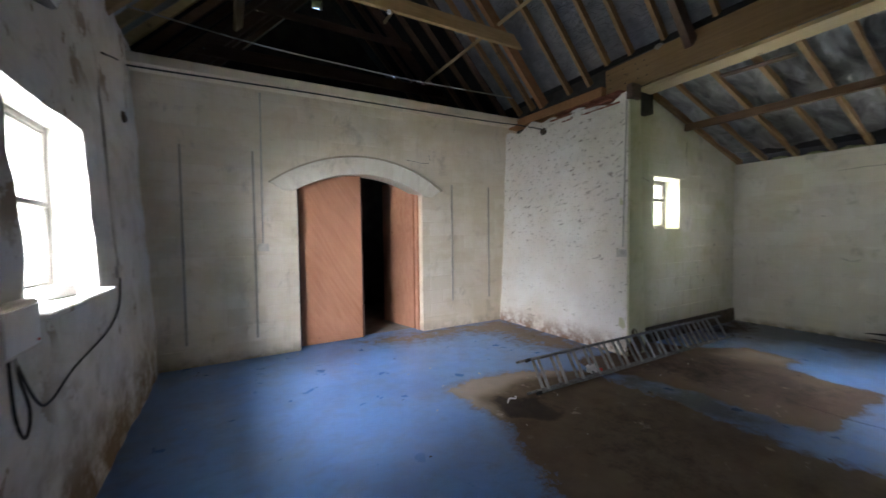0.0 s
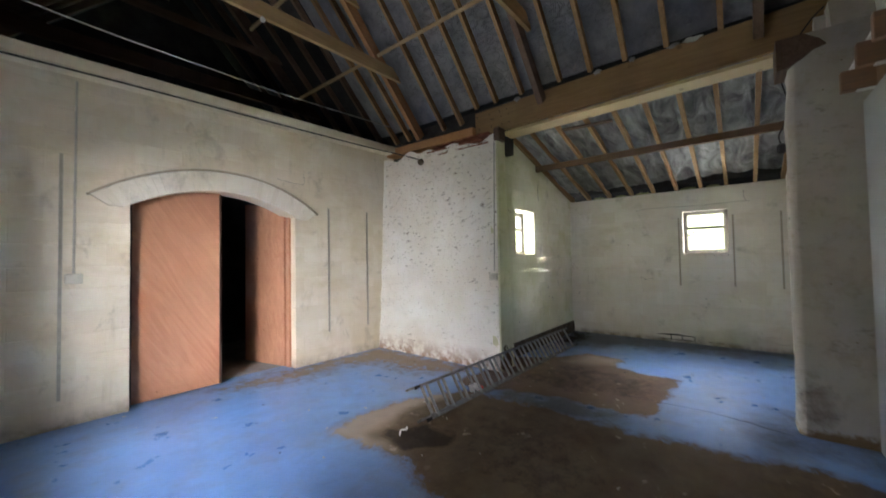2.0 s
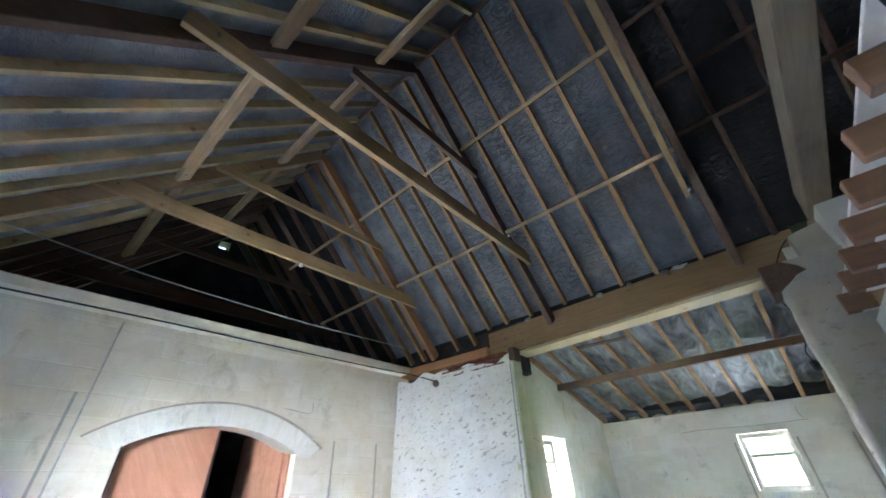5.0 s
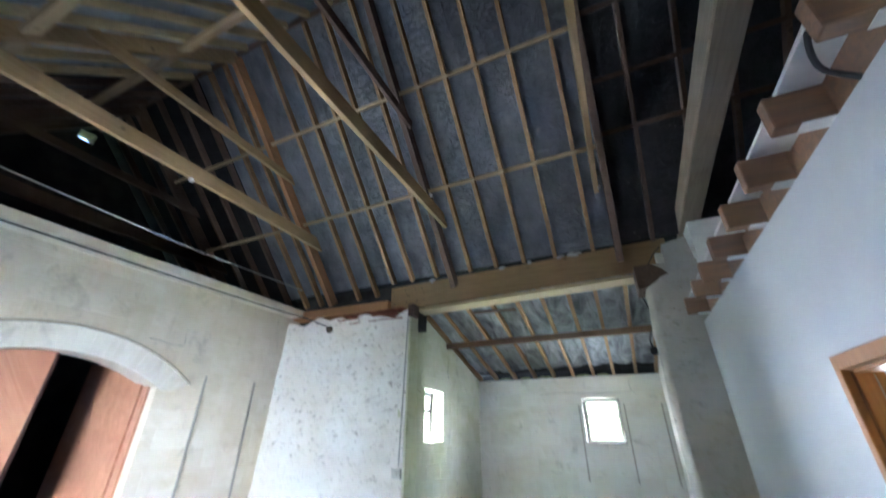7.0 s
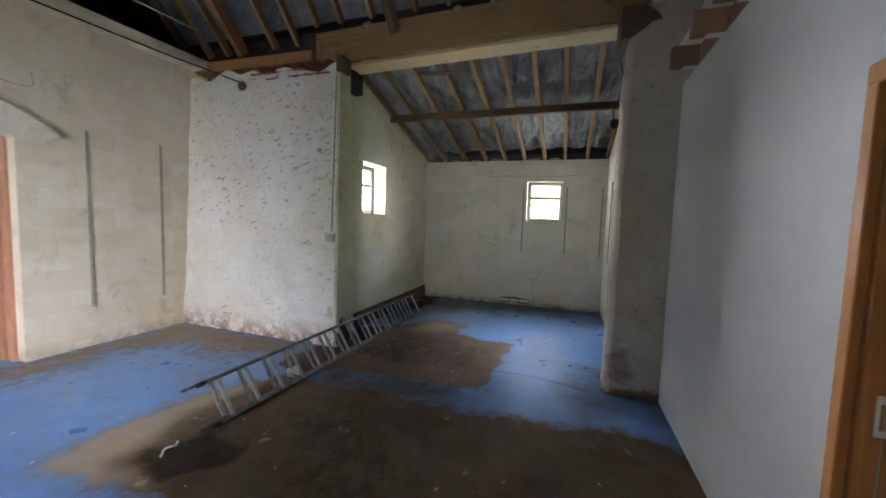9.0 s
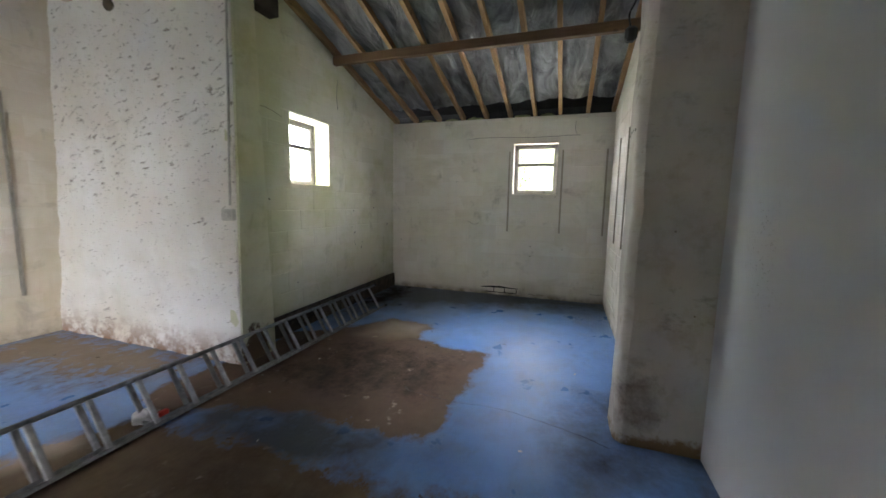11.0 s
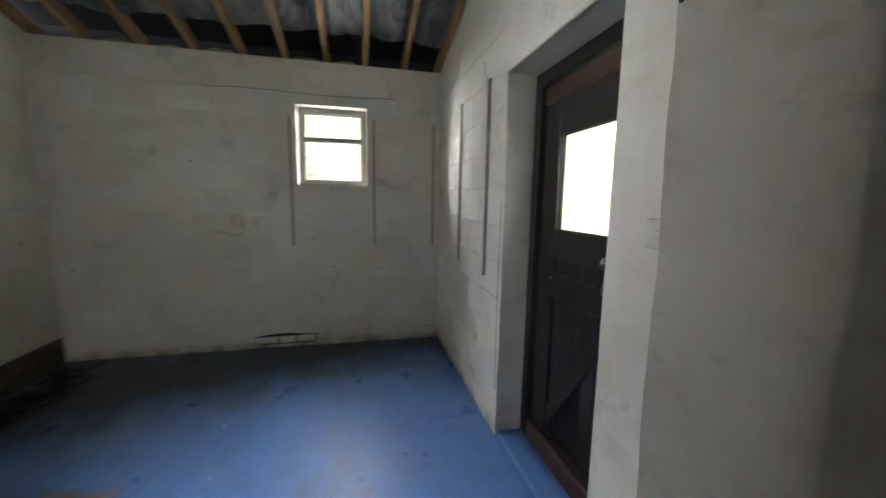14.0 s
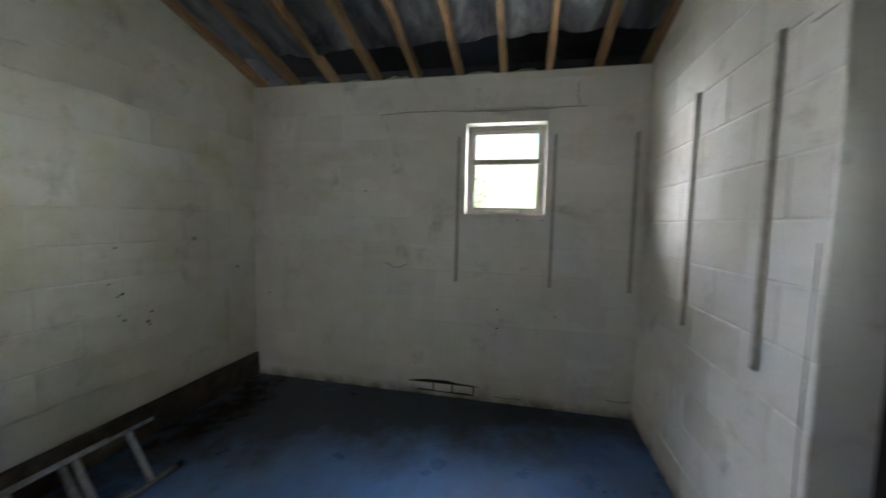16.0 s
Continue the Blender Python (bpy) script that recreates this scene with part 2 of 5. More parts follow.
def floor_paint():
    k = Mat("worn_blue_floor_paint", 0.5, spec=0.45)
    worn, wet, tan = k.attr("worn"), k.attr("wet"), k.attr("tan")
    big, mid, fine = k.noise(0.8, 6, 0.65), k.noise(5, 8, 0.7), k.noise(38, 5, 0.7)
    rag = k.math("SUBTRACT", k.noise(7, 9, 0.78), 0.5)
    blue = k.mix(k.ramp(big, 0.35, 0.65), (0.13, 0.275, 0.58), (0.1, 0.2, 0.43))
    blue = k.mix(k.ramp(k.noise(1.7, 8, 0.72), 0.48, 0.75, 0, 0.5), blue, (0.2, 0.23, 0.27))
    blue = k.mix(k.ramp(k.noise(3.4, 5, 0.6), 0.5, 0.8, 0, 0.5), blue, (0.1, 0.145, 0.23))
    blue = k.mix(k.ramp(k.noise(6.0, 9, 0.75, k.scaled((1, 1.5, 1), (0, 0, 25))), 0.5, 0.72, 0, 0.35), blue, (0.09, 0.12, 0.17))
    blue = k.mix(k.ramp(k.noise(9.0, 7, 0.7), 0.7, 0.74, 0, 0.4), blue, (0.22, 0.22, 0.22))
    # Darkens the blue over the listed floor areas, with a ragged edge.
    floor_dark = k.attr("floor_dark")
    dark_mix = k.ramp(k.math("ADD", floor_dark, k.math("MULTIPLY", k.math("MULTIPLY", k.math("SUBTRACT", k.noise(2.4, 9, 0.7), 0.5), 1.3), k.ramp(floor_dark, 0.0, 0.4))), 0.25, 0.8, 0, 0.9)
    blue = k.mix(dark_mix, blue, k.mix(mid, (0.035, 0.04, 0.034), (0.07, 0.072, 0.062)))
    bare = k.mix(k.ramp(mid, 0.3, 0.7), (0.16, 0.115, 0.068), (0.07, 0.046, 0.029))
    bare = k.mix(k.ramp(big, 0.4, 0.6, 0, 0.6), bare, (0.2, 0.15, 0.092))
    bare = k.mix(k.ramp(fine, 0.5, 0.8, 0, 0.4), bare, (0.17, 0.135, 0.1))
    redder = k.math("MULTIPLY", k.attr("red"), k.ramp(k.noise(3.1, 8, 0.72), 0.3, 0.6, 0.4, 0.9))
    bare = k.mix(redder, bare, k.mix(mid, (0.2, 0.128, 0.096), (0.09, 0.055, 0.042)))
    bare = k.mix(tan, bare, k.mix(mid, (0.42, 0.34, 0.26), (0.27, 0.22, 0.17)))
    crumbs = k.math("MULTIPLY", k.ramp(k.noise(6.5, 7, 0.7), 0.6, 0.64), k.ramp(k.noise(1.9, 2), 0.45, 0.6))
    bare = k.mix(k.math("MULTIPLY", crumbs, 0.8), bare, (0.42, 0.34, 0.27))
    soak = k.ramp(k.math("ADD", wet, k.math("MULTIPLY", rag, 1.3)), 0.36, 0.7)
    bare = k.mix(k.math("MULTIPLY", soak, k.ramp(mid, 0.2, 0.6, 0.75, 1.0)), bare, (0.03, 0.021, 0.015))
    edge = k.math("ADD", worn, k.math("MULTIPLY", k.math("MULTIPLY", rag, 1.7), k.ramp(worn, 0.0, 0.3)))
    thin = k.ramp(edge, 0.22, 0.52, 0, 0.65)
    mask = k.math("MULTIPLY", k.math("MAXIMUM", k.ramp(edge, 0.5, 0.56), thin), k.ramp(worn, 0.03, 0.1))
    k.color(k.mix(mask, blue, bare))
    k.rough(k.math("ADD", k.ramp(k.noise(3.0, 5, 0.6), 0.3, 0.7, 0.26, 0.36), k.math("MULTIPLY", mask, 0.32)))
    k.put(k.b.inputs["Specular IOR Level"], k.math("MULTIPLY", k.math("SUBTRACT", 0.34, k.math("MULTIPLY", mask, 0.2)), k.math("SUBTRACT", 1.0, k.math("MULTIPLY", dark_mix, 0.75))))
    k.bump(k.math("SUBTRACT", k.math("ADD", k.math("MULTIPLY", k.noise(30, 6, 0.7), 1.6), k.noise(2.2, 3)), k.math("MULTIPLY", mask, 0.4)), 0.34, 0.006)
    return k.m


M_FLOOR = floor_paint()


def timber(name, a, b, grain_axis, rough=0.75, dark=0.3):
    k = Mat(name, rough)
    s = [14.0, 14.0, 14.0]
    s["xyz".index(grain_axis)] = 0.9
    grain = k.noise(2.2, 6, 0.6, k.scaled(tuple(s)), 0.6)
    r = k.rand()
    c = k.mix(k.ramp(grain, 0.3, 0.7), a, b)
    c = k.mix(k.math("MULTIPLY", r, 0.35), c, tuple(0.55 * v for v in a))
    knots = k.ramp(k.voro(3.1, k.scaled((1, 1, 1))), 0.1, 0.05)
    c = k.mix(k.math("MULTIPLY", knots, 0.7), c, tuple(0.3 * v for v in a))
    c = k.mix(k.ramp(k.noise(1.6, 5), 0.5, 0.72, 0, dark), c, tuple(0.35 * v for v in b))
    k.color(c)
    k.bump(grain, 0.3, 0.004)
    return k.m


M_RAFTER = timber("brown_rafter_wood", (0.43, 0.27, 0.135), (0.3, 0.18, 0.088), "x")
M_RAFTER_NEW = timber("pale_rafter_wood", (0.62, 0.48, 0.27), (0.5, 0.37, 0.2), "x")
M_TRUSS = timber("sawn_truss_wood", (0.5, 0.345, 0.18), (0.37, 0.245, 0.12), "x")
# Old dark timber; on barn timbers it puts the shade into the colour.
M_TRUSS_DARK = timber("dark_old_and_shaded_wood", (0.18, 0.12, 0.085), (0.115, 0.075, 0.052), "x")
M_TRUSS_RED = timber("red_brown_truss_wood", (0.48, 0.25, 0.12), (0.36, 0.18, 0.08), "x")
M_PURLIN = timber("batten_wood", (0.52, 0.39, 0.23), (0.4, 0.28, 0.15), "y")
M_PURLIN_OLD = timber("dark_brown_purlin_wood", (0.2, 0.125, 0.075), (0.13, 0.08, 0.048), "y")
M_BEAM = timber("new_plywood_beam", (0.36, 0.235, 0.115), (0.27, 0.17, 0.08), "y", 0.65, 0.25)
M_SOFFIT = timber("pale_plywood_soffit", (0.62, 0.5, 0.3), (0.55, 0.42, 0.24), "y", 0.6, 0.1)
M_PINE = timber("varnished_pine", (0.52, 0.25, 0.08), (0.4, 0.17, 0.05), "z", 0.4, 0.1)
def plywood():
    k = Mat("red_brown_plywood", 0.5)
    src = k.scaled((5.0, 5.0, 0.5), src=k.scaled((1, 1, 1), (0, 32, 0)))
    grain = k.noise(1.6, 6, 0.6, src, 1.6)
    c = k.mix(k.ramp(grain, 0.3, 0.7), (0.41, 0.19, 0.11), (0.52, 0.275, 0.17))
    c = k.mix(k.ramp(k.noise(9, 5, 0.6, src), 0.58, 0.75, 0, 0.3), c, (0.28, 0.11, 0.06))
    spots = k.math("MULTIPLY", k.ramp(k.voro(5), 0.07, 0.04), k.ramp(k.noise(2, 2), 0.45, 0.55))
    c = k.mix(spots, c, (0.13, 0.05, 0.03))
    k.color(k.mix(k.ramp(k.noise(0.9, 4), 0.45, 0.7, 0, 0.4), c, (0.3, 0.13, 0.08)))
    k.bump(grain, 0.15, 0.003)
    return k.m


M_PLY = plywood()
M_BLACKWOOD = timber("black_stained_door_wood", (0.022, 0.02, 0.019), (0.014, 0.012, 0.011), "z", 0.5)
M_DARKBROWN = timber("dark_brown_door_wood", (0.075, 0.04, 0.028), (0.05, 0.025, 0.018), "z", 0.5)
M_WINFRAME = timber("weathered_grey_window_wood", (0.3, 0.28, 0.25), (0.2, 0.18, 0.16), "z", 0.7)
M_JOIST = timber("red_joist_wood", (0.36, 0.2, 0.115), (0.22, 0.15, 0.105), "y")
M_TIE = timber("weathered_grey_tie_wood", (0.42, 0.34, 0.245), (0.3, 0.235, 0.165), "x", 0.85, 0.4)


def creased_felt(name, dark, light, rough):
    """Slack roofing felt: long folds across the rafters, fine creases, dusty bloom and pale scuffs."""
    k = Mat(name, rough, spec=0.5)
    w = k.noise(3.0, 5, 0.6, k.scaled((1, 1.5, 1)))
    folds = k.noise(2.4, 4, 0.55, k.scaled((3.2, 0.9, 3.2), (0, 0, 14)), 1.4)
    crease = k.ramp(k.math("ABSOLUTE", k.math("SUBTRACT", k.noise(4.5, 3, 0.5, k.scaled((2.0, 1.0, 2.0), (0, 0, -20)), 1.8), 0.5)), 0.0, 0.06, 1.0, 0.0)
    c = k.mix(k.ramp(w, 0.35, 0.7), dark, light)
    c = k.mix(k.ramp(k.noise(0.9, 4), 0.45, 0.7, 0, 0.5), c, tuple(0.6 * v for v in dark))
    c = k.mix(k.ramp(k.noise(5.5, 3, 0.5), 0.7, 0.76, 0, 0.5), c, (0.42, 0.38, 0.34))
    k.color(c)
    k.rough(k.ramp(k.noise(7, 4), 0.3, 0.7, rough - 0.1, rough + 0.14))
    k.bump(k.math("ADD", k.math("ADD", folds, k.math("MULTIPLY", crease, 0.22)), k.math("MULTIPLY", k.noise(11, 5), 0.3)), 0.75, 0.05)
    return k.m


# Felt toned by slope, darker right and paler left, to offset the lamps.
M_FELT = creased_felt("grey_roofing_felt", (0.26, 0.272, 0.295), (0.43, 0.445, 0.47), 0.5)
M_FELT_DARK = creased_felt("dark_grey_roofing_felt", (0.15, 0.158, 0.178), (0.275, 0.285, 0.308), 0.45)
M_OLDFELT = creased_felt("near_black_roofing_felt", (0.04, 0.04, 0.044), (0.09, 0.087, 0.084), 0.4)


def silver_felt():
    k = Mat("silvery_felt", 0.42, 0.25, 0.5)
    w = k.noise(2.6, 6, 0.6, k.scaled((0.8, 2.0, 1)), 1.2)
    # The folds' bright streaks are put into the colour, following the bump.
    k.color(k.mix(k.ramp(w, 0.35, 0.7), (0.12, 0.125, 0.13), (0.4, 0.41, 0.415)))
    k.bump(w, 0.9, 0.06)
    return k.m


M_SILVER = silver_felt()


def plain(name, c, rough=0.6, metal=0.0, var=0.15, scale=9.0):
    k = Mat(name, rough, metal)
    k.color(k.mix(k.ramp(k.noise(scale, 5), 0.35, 0.7), c, tuple(v * (1 - var * 2) for v in c)))
    k.bump(k.noise(scale * 6, 3), 0.1, 0.002)
    return k.m


M_ALU = plain("dull_aluminium", (0.27, 0.268, 0.26), 0.45, 0.6, 0.3, 20)
M_RUNG = plain("pale_aluminium_rung", (0.38, 0.38, 0.37), 0.42, 0.55, 0.2, 25)
M_RUSTSTRIP = plain("grey_steel_channel", (0.44, 0.4, 0.33), 0.7, 0.0, 0.15, 18)
M_PLASTIC = plain("yellowed_white_plastic", (0.66, 0.63, 0.55), 0.45)
M_GREYPLASTIC = plain("grey_plastic", (0.4, 0.4, 0.4), 0.5)
M_CABLE = plain("black_cable", (0.025, 0.025, 0.027), 0.5)
M_CONDUIT = plain("painted_conduit", (0.52, 0.5, 0.44), 0.6)
M_BRICK = plain("bare_red_brick", (0.34, 0.13, 0.08), 0.9, 0, 0.3, 14)
M_DARK = plain("dark_void_shade_and_fixings", (0.03, 0.03, 0.032), 0.9)
# Near-black barn roof: the barn's shade is put into the colour.
M_BARNROOF = plain("barn_roof_shade_black", (0.035, 0.034, 0.035), 0.9, 0, 0.2, 5)
M_SLATES = plain("weathered_grey_slate", (0.14, 0.145, 0.155), 0.7, 0, 0.3, 3)
# For barn and unseen closing walls, with shade put into the colour.
M_SHADEWALL = plain("shade_toned_wall", (0.07, 0.065, 0.06), 0.9, 0, 0.3, 3)
M_DAMP = plain("damp_dark_render", (0.12, 0.095, 0.065), 0.8, 0, 0.35, 9)
M_CONCRETE = plain("grey_concrete", (0.33, 0.31, 0.28), 0.9, 0, 0.2, 4)
M_WHITE = plain("white_gloss_paint", (0.78, 0.78, 0.76), 0.45, 0, 0.05)
M_TILE = plain("white_glazed_tile", (0.8, 0.8, 0.8), 0.15, 0, 0.02)
M_CHROME = plain("worn_chrome", (0.6, 0.6, 0.6), 0.25, 1.0, 0.1)
M_RED = plain("red_plastic", (0.6, 0.05, 0.03), 0.4)
def meadow():
    k = Mat("pale_meadow_grass", 0.9)
    bands = k.noise(0.5, 4, 0.6, k.scaled((0.18, 1.0, 1.0)))
    c = k.mix(k.ramp(bands, 0.35, 0.65), (0.27, 0.33, 0.13), (0.42, 0.43, 0.26))
    k.color(k.mix(k.ramp(k.noise(6, 5), 0.4, 0.7), c, (0.2, 0.27, 0.07)))
    k.bump(k.noise(30, 4), 0.4, 0.03)
    return k.m


M_GRASS = meadow()
M_LEAF = plain("hedge_leaf", (0.09, 0.16, 0.04), 0.7, 0, 0.25, 3)
M_INSUL = plain("yellow_green_insulation", (0.36, 0.38, 0.2), 0.95, 0, 0.3, 18)


def glass():
    k = Mat("window_glass", 0.02)
    k.b.inputs["Transmission Weight"].default_value = 1.0
    k.b.inputs["IOR"].default_value = 1.05
    k.color((0.96, 0.98, 0.97))
    return k.m


M_GLASS = glass()

# ---- building helpers ----


def mesh_of(name, bm, material):
    me = bpy.data.meshes.new(name)
    bm.to_mesh(me)
    bm.free()
    me.materials.append(material)
    return me


def thing(name, label, category, kind="", group="", at=(0, 0, 0)):
    ob = new(name)
    ob.location = at
    return tagged(ob, label, category, group, kind)


def part(name, bm, material, parent, label=""):
    ob = new(name, mesh_of(name, bm, material))
    ob.parent = parent
    if parent:
        ob.location = -parent.location if parent.parent is None else (0, 0, 0)
    return tagged(ob, label) if label else ob


def solo(name, bm, material, label, category, kind="", group=""):
    return tagged(new(name, mesh_of(name, bm, material)), label, category, group, kind)


def add_box(bm, lo, hi, bevel=0.0, m=None):
    lo, hi = Vector(lo), Vector(hi)
    r = bmesh.ops.create_cube(bm, size=1)
    vs = r["verts"]
    for v in vs:
        v.co = Vector((lo[i] + (v.co[i] + 0.5) * (hi[i] - lo[i]) for i in range(3)))
    if bevel:
        es = list({e for v in vs for e in v.link_edges})
        out = bmesh.ops.bevel(bm, geom=es, offset=bevel, segments=1, affect="EDGES")
        vs = list({v for f in out["faces"] for v in f.verts} | {v for v in vs if v.is_valid})
    if m is not None:
        bmesh.ops.transform(bm, matrix=m, verts=vs)
    return bm


def box(lo, hi, bevel=0.0, m=None):
    return add_box(bmesh.new(), lo, hi, bevel, m)


def bar(a, b, w, h, bevel=0.004, up=(0, 0, 1)):
    """A straight timber from a to b, w wide and h deep, with its top face towards up."""
    a, b = Vector(a), Vector(b)
    d = (b - a).normalized()
    side = d.cross(Vector(up)).normalized()
    top = side.cross(d)
    m = Matrix((side, d, top)).transposed().to_4x4()
    m.translation = a
    return box((-w / 2, 0, -h / 2), (w / 2, (b - a).length, h / 2), bevel, m)


def tube(points, r, sides=8):
    bm = bmesh.new()
    pts = [Vector(p) for p in points]
    rings = []
    for i, p in enumerate(pts):
        d = (pts[min(i + 1, len(pts) - 1)] - pts[max(i - 1, 0)]).normalized()
        s = d.orthogonal().normalized() if abs(d.z) > 0.95 else d.cross(Vector((0, 0, 1))).normalized()
        u = s.cross(d)
        rings.append([bm.verts.new(p + r * (math.cos(a) * s + math.sin(a) * u)) for a in (2 * math.pi * j / sides for j in range(sides))])
    for q, w in zip(rings, rings[1:]):
        for j in range(sides):
            bm.faces.new((q[j], q[(j + 1) % sides], w[(j + 1) % sides], w[j]))
    bm.faces.new(rings[0]), bm.faces.new(rings[-1][::-1])
    bmesh.ops.recalc_face_normals(bm, faces=bm.faces[:])
    return bm


def smooth_line(points, n=8):
    """Points along a Catmull-Rom curve."""
    p = [Vector(q) for q in points]
    p = [p[0] * 2 - p[1], *p, p[-1] * 2 - p[-2]]
    out = []
    for i in range(1, len(p) - 2):
        for j in range(n):
            t = j / n
            out.append(0.5 * (2 * p[i] + (p[i + 1] - p[i - 1]) * t + (2 * p[i - 1] - 5 * p[i] + 4 * p[i + 1] - p[i + 2]) * t * t + (3 * p[i] - p[i - 1] - 3 * p[i + 1] + p[i + 2]) * t ** 3))
    return out + [p[-2]]


def prism(outline, y0, y1, axis="y"):
    """A plate with the given outline (u, z), from y0 to y1 along the axis."""
    bm = bmesh.new()
    put = (lambda u, w, y: (u, y, w)) if axis == "y" else (lambda u, w, y: (y, u, w))
    a = [bm.verts.new(put(u, w, y0)) for u, w in outline]
    b = [bm.verts.new(put(u, w, y1)) for u, w in outline]
    bm.faces.new(a), bm.faces.new(b[::-1])
    n = len(outline)
    for i in range(n):
        bm.faces.new((a[i], b[i], b[(i + 1) % n], a[(i + 1) % n]))
    bmesh.ops.recalc_face_normals(bm, faces=bm.faces[:])
    return bm


def merged(*bms):
    out = bmesh.new()
    for b in bms:
        me = bpy.data.meshes.new("temporary")
        b.to_mesh(me), b.free()
        out.from_mesh(me)
        bpy.data.meshes.remove(me)
    return out


# ---- walls ----


def steps(lo, hi, step, extra=()):
    n = max(1, round((hi - lo) / step))
    xs = {round(lo + (hi - lo) * i / n, 4) for i in range(n + 1)} | {round(e, 4) for e in extra if lo <= e <= hi}
    xs = sorted(xs)
    out = [xs[0]]
    for x in xs[1:]:
        if x - out[-1] < step * 0.3 and x not in extra:
            continue
        if x - out[-1] < step * 0.3 and out[-1] not in extra and len(out) > 1:
            out.pop()
        out.append(x)
    return out


def slab(place, us, vs, holes, depth, amp=0.0, freq=3.0, seed=0.0):
    """A wall: place(u, v, d) is the point at depth d behind its face. holes: (u0, u1, v0, v1) that go right through."""
    bm = bmesh.new()
    front, back = {}, {}
    for i, u in enumerate(us):
        for j, v in enumerate(vs):
            p = Vector(place(u, v, 0))
            d = amp * (noise.fractal(p * freq + Vector((seed, 0, 0)), 1.0, 2.0, 4) if amp else 0)
            front[i, j], back[i, j] = bm.verts.new(place(u, v, -d)), bm.verts.new(place(u, v, depth))
    solid = set()
    for i in range(len(us) - 1):
        for j in range(len(vs) - 1):
            cu, cv = (us[i] + us[i + 1]) / 2, (vs[j] + vs[j + 1]) / 2
            if not any(a < cu < b and c < cv < d for a, b, c, d in holes):
                solid.add((i, j))
    for i, j in solid:
        for side, flip in ((front, False), (back, True)):
            q = [side[i, j], side[i + 1, j], side[i + 1, j + 1], side[i, j + 1]]
            bm.faces.new(q[::-1] if flip else q)
        for di, dj, a, b in ((-1, 0, (0, 1), (0, 0)), (1, 0, (1, 0), (1, 1)), (0, -1, (0, 0), (1, 0)), (0, 1, (1, 1), (0, 1))):
            if (i + di, j + dj) not in solid:
                ka, kb = (i + a[0], j + a[1]), (i + b[0], j + b[1])
                bm.faces.new((front[ka], front[kb], back[kb], back[ka]))
    loose = [v for v in bm.verts if not v.link_faces]
    bmesh.ops.delete(bm, geom=loose, context="VERTS")
    bmesh.ops.recalc_face_normals(bm, faces=bm.faces[:])
    return bm


BLOCKS = {}


def lay_blocks(parent, place_matrix, width, height, holes, material, cover=None, pitch=(0.45, 0.225), joint=0.007, proud=0.004, seed=1, name="block", start=0.0):
    """Separate wall blocks in running bond on a wall face. place_matrix takes (u, v, out) to the world; cover(u) is the wall's top."""
    rnd = random.Random(seed)
    row = 0
    while row * pitch[1] < height:
        v0, v1 = row * pitch[1] + joint / 2, (row + 1) * pitch[1] - joint / 2
        u = start - (pitch[0] / 2 if row % 2 else 0)
        while u < width:
            pieces = [(max(u + joint / 2, 0.0), min(u + pitch[0] - joint / 2, width), v0, v1)]
            for a, b, c, d in holes:
                cut = []
                for p, q, r, s in pieces:
                    if q <= a or p >= b or s <= c or r >= d:
                        cut.append((p, q, r, s))
                        continue
                    cut += [(p, a, r, s), (b, q, r, s), (max(p, a), min(q, b), r, c), (max(p, a), min(q, b), d, s)]
                pieces = cut
            for p, q, r, s in pieces:
                top = min(cover(p), cover(q)) - 0.005 if cover else height
                s = min(s, top)
                if q - p < 0.03 or s - r < 0.025:
                    continue
                key = (name, material.name, round(q - p, 2), round(s - r, 2))
                if key not in BLOCKS:
                    w, h = key[2], key[3]
                    bm = bmesh.new()
                    e = 0.006
                    ring = [[bm.verts.new((x, y, z)) for x, y in ((a, b), (w - a, b), (w - a, h - b), (a, h - b))] for a, b, z in ((0, 0, -0.012), (0, 0, 0.0), (e, e, proud))]
                    for o, i in zip(ring, ring[1:]):
                        for k in range(4):
                            bm.faces.new((o[k], o[(k + 1) % 4], i[(k + 1) % 4], i[k]))
                    bm.faces.new(ring[-1])
                    BLOCKS[key] = mesh_of(name, bm, material)
                ob = new(name, BLOCKS[key])
                ob.parent = parent
                ob.matrix_basis = Matrix.Translation(-parent.location) @ place_matrix @ pose(p, r, rnd.uniform(-0.0012, 0.0012), rnd.uniform(-0.25, 0.25), rnd.uniform(-0.12, 0.12), rnd.uniform(-0.15, 0.15))
            u += pitch[0]
        row += 1


def facing(origin, u, out):
    """u: the way along the wall; v is up; out: away from the wall."""
    m = Matrix((Vector(u), Vector((0, 0, 1)), Vector(out))).transposed().to_4x4()
    m.translation = origin
    return m


# the roof's planes, by the undersides of the rafters
RIDGE_X, RIDGE_Z, PITCH = 2.1, 6.7, 1.05
def main_z(x): return RIDGE_Z - PITCH * abs(x - RIDGE_X)
def lean_z(x): return 2.78 + 0.27 * (8.03 - x)


# arch wall
ARCH_X, ARCH_CZ, ARCH_R, ARCH_R2 = 2.025, 0.616, 1.884, 2.125
ARCH_L, ARCH_RT, SPRING = 1.07, 2.98, 2.24
def soffit_z(x):
    return max(SPRING, ARCH_CZ + math.sqrt(max(0, ARCH_R ** 2 - (x - ARCH_X) ** 2))) if ARCH_L <= x <= ARCH_RT else SPRING
def arch_top(x): return 3.47 + 0.018 * (x + 0.6)
def arch_place(u, v, d):
    top = arch_top(u)
    z = v if v < SPRING - 1e-4 else soffit_z(u) + (v - SPRING) / (3.5 - SPRING) * (top - soffit_z(u))
    return (u, 5.85 + d, z)


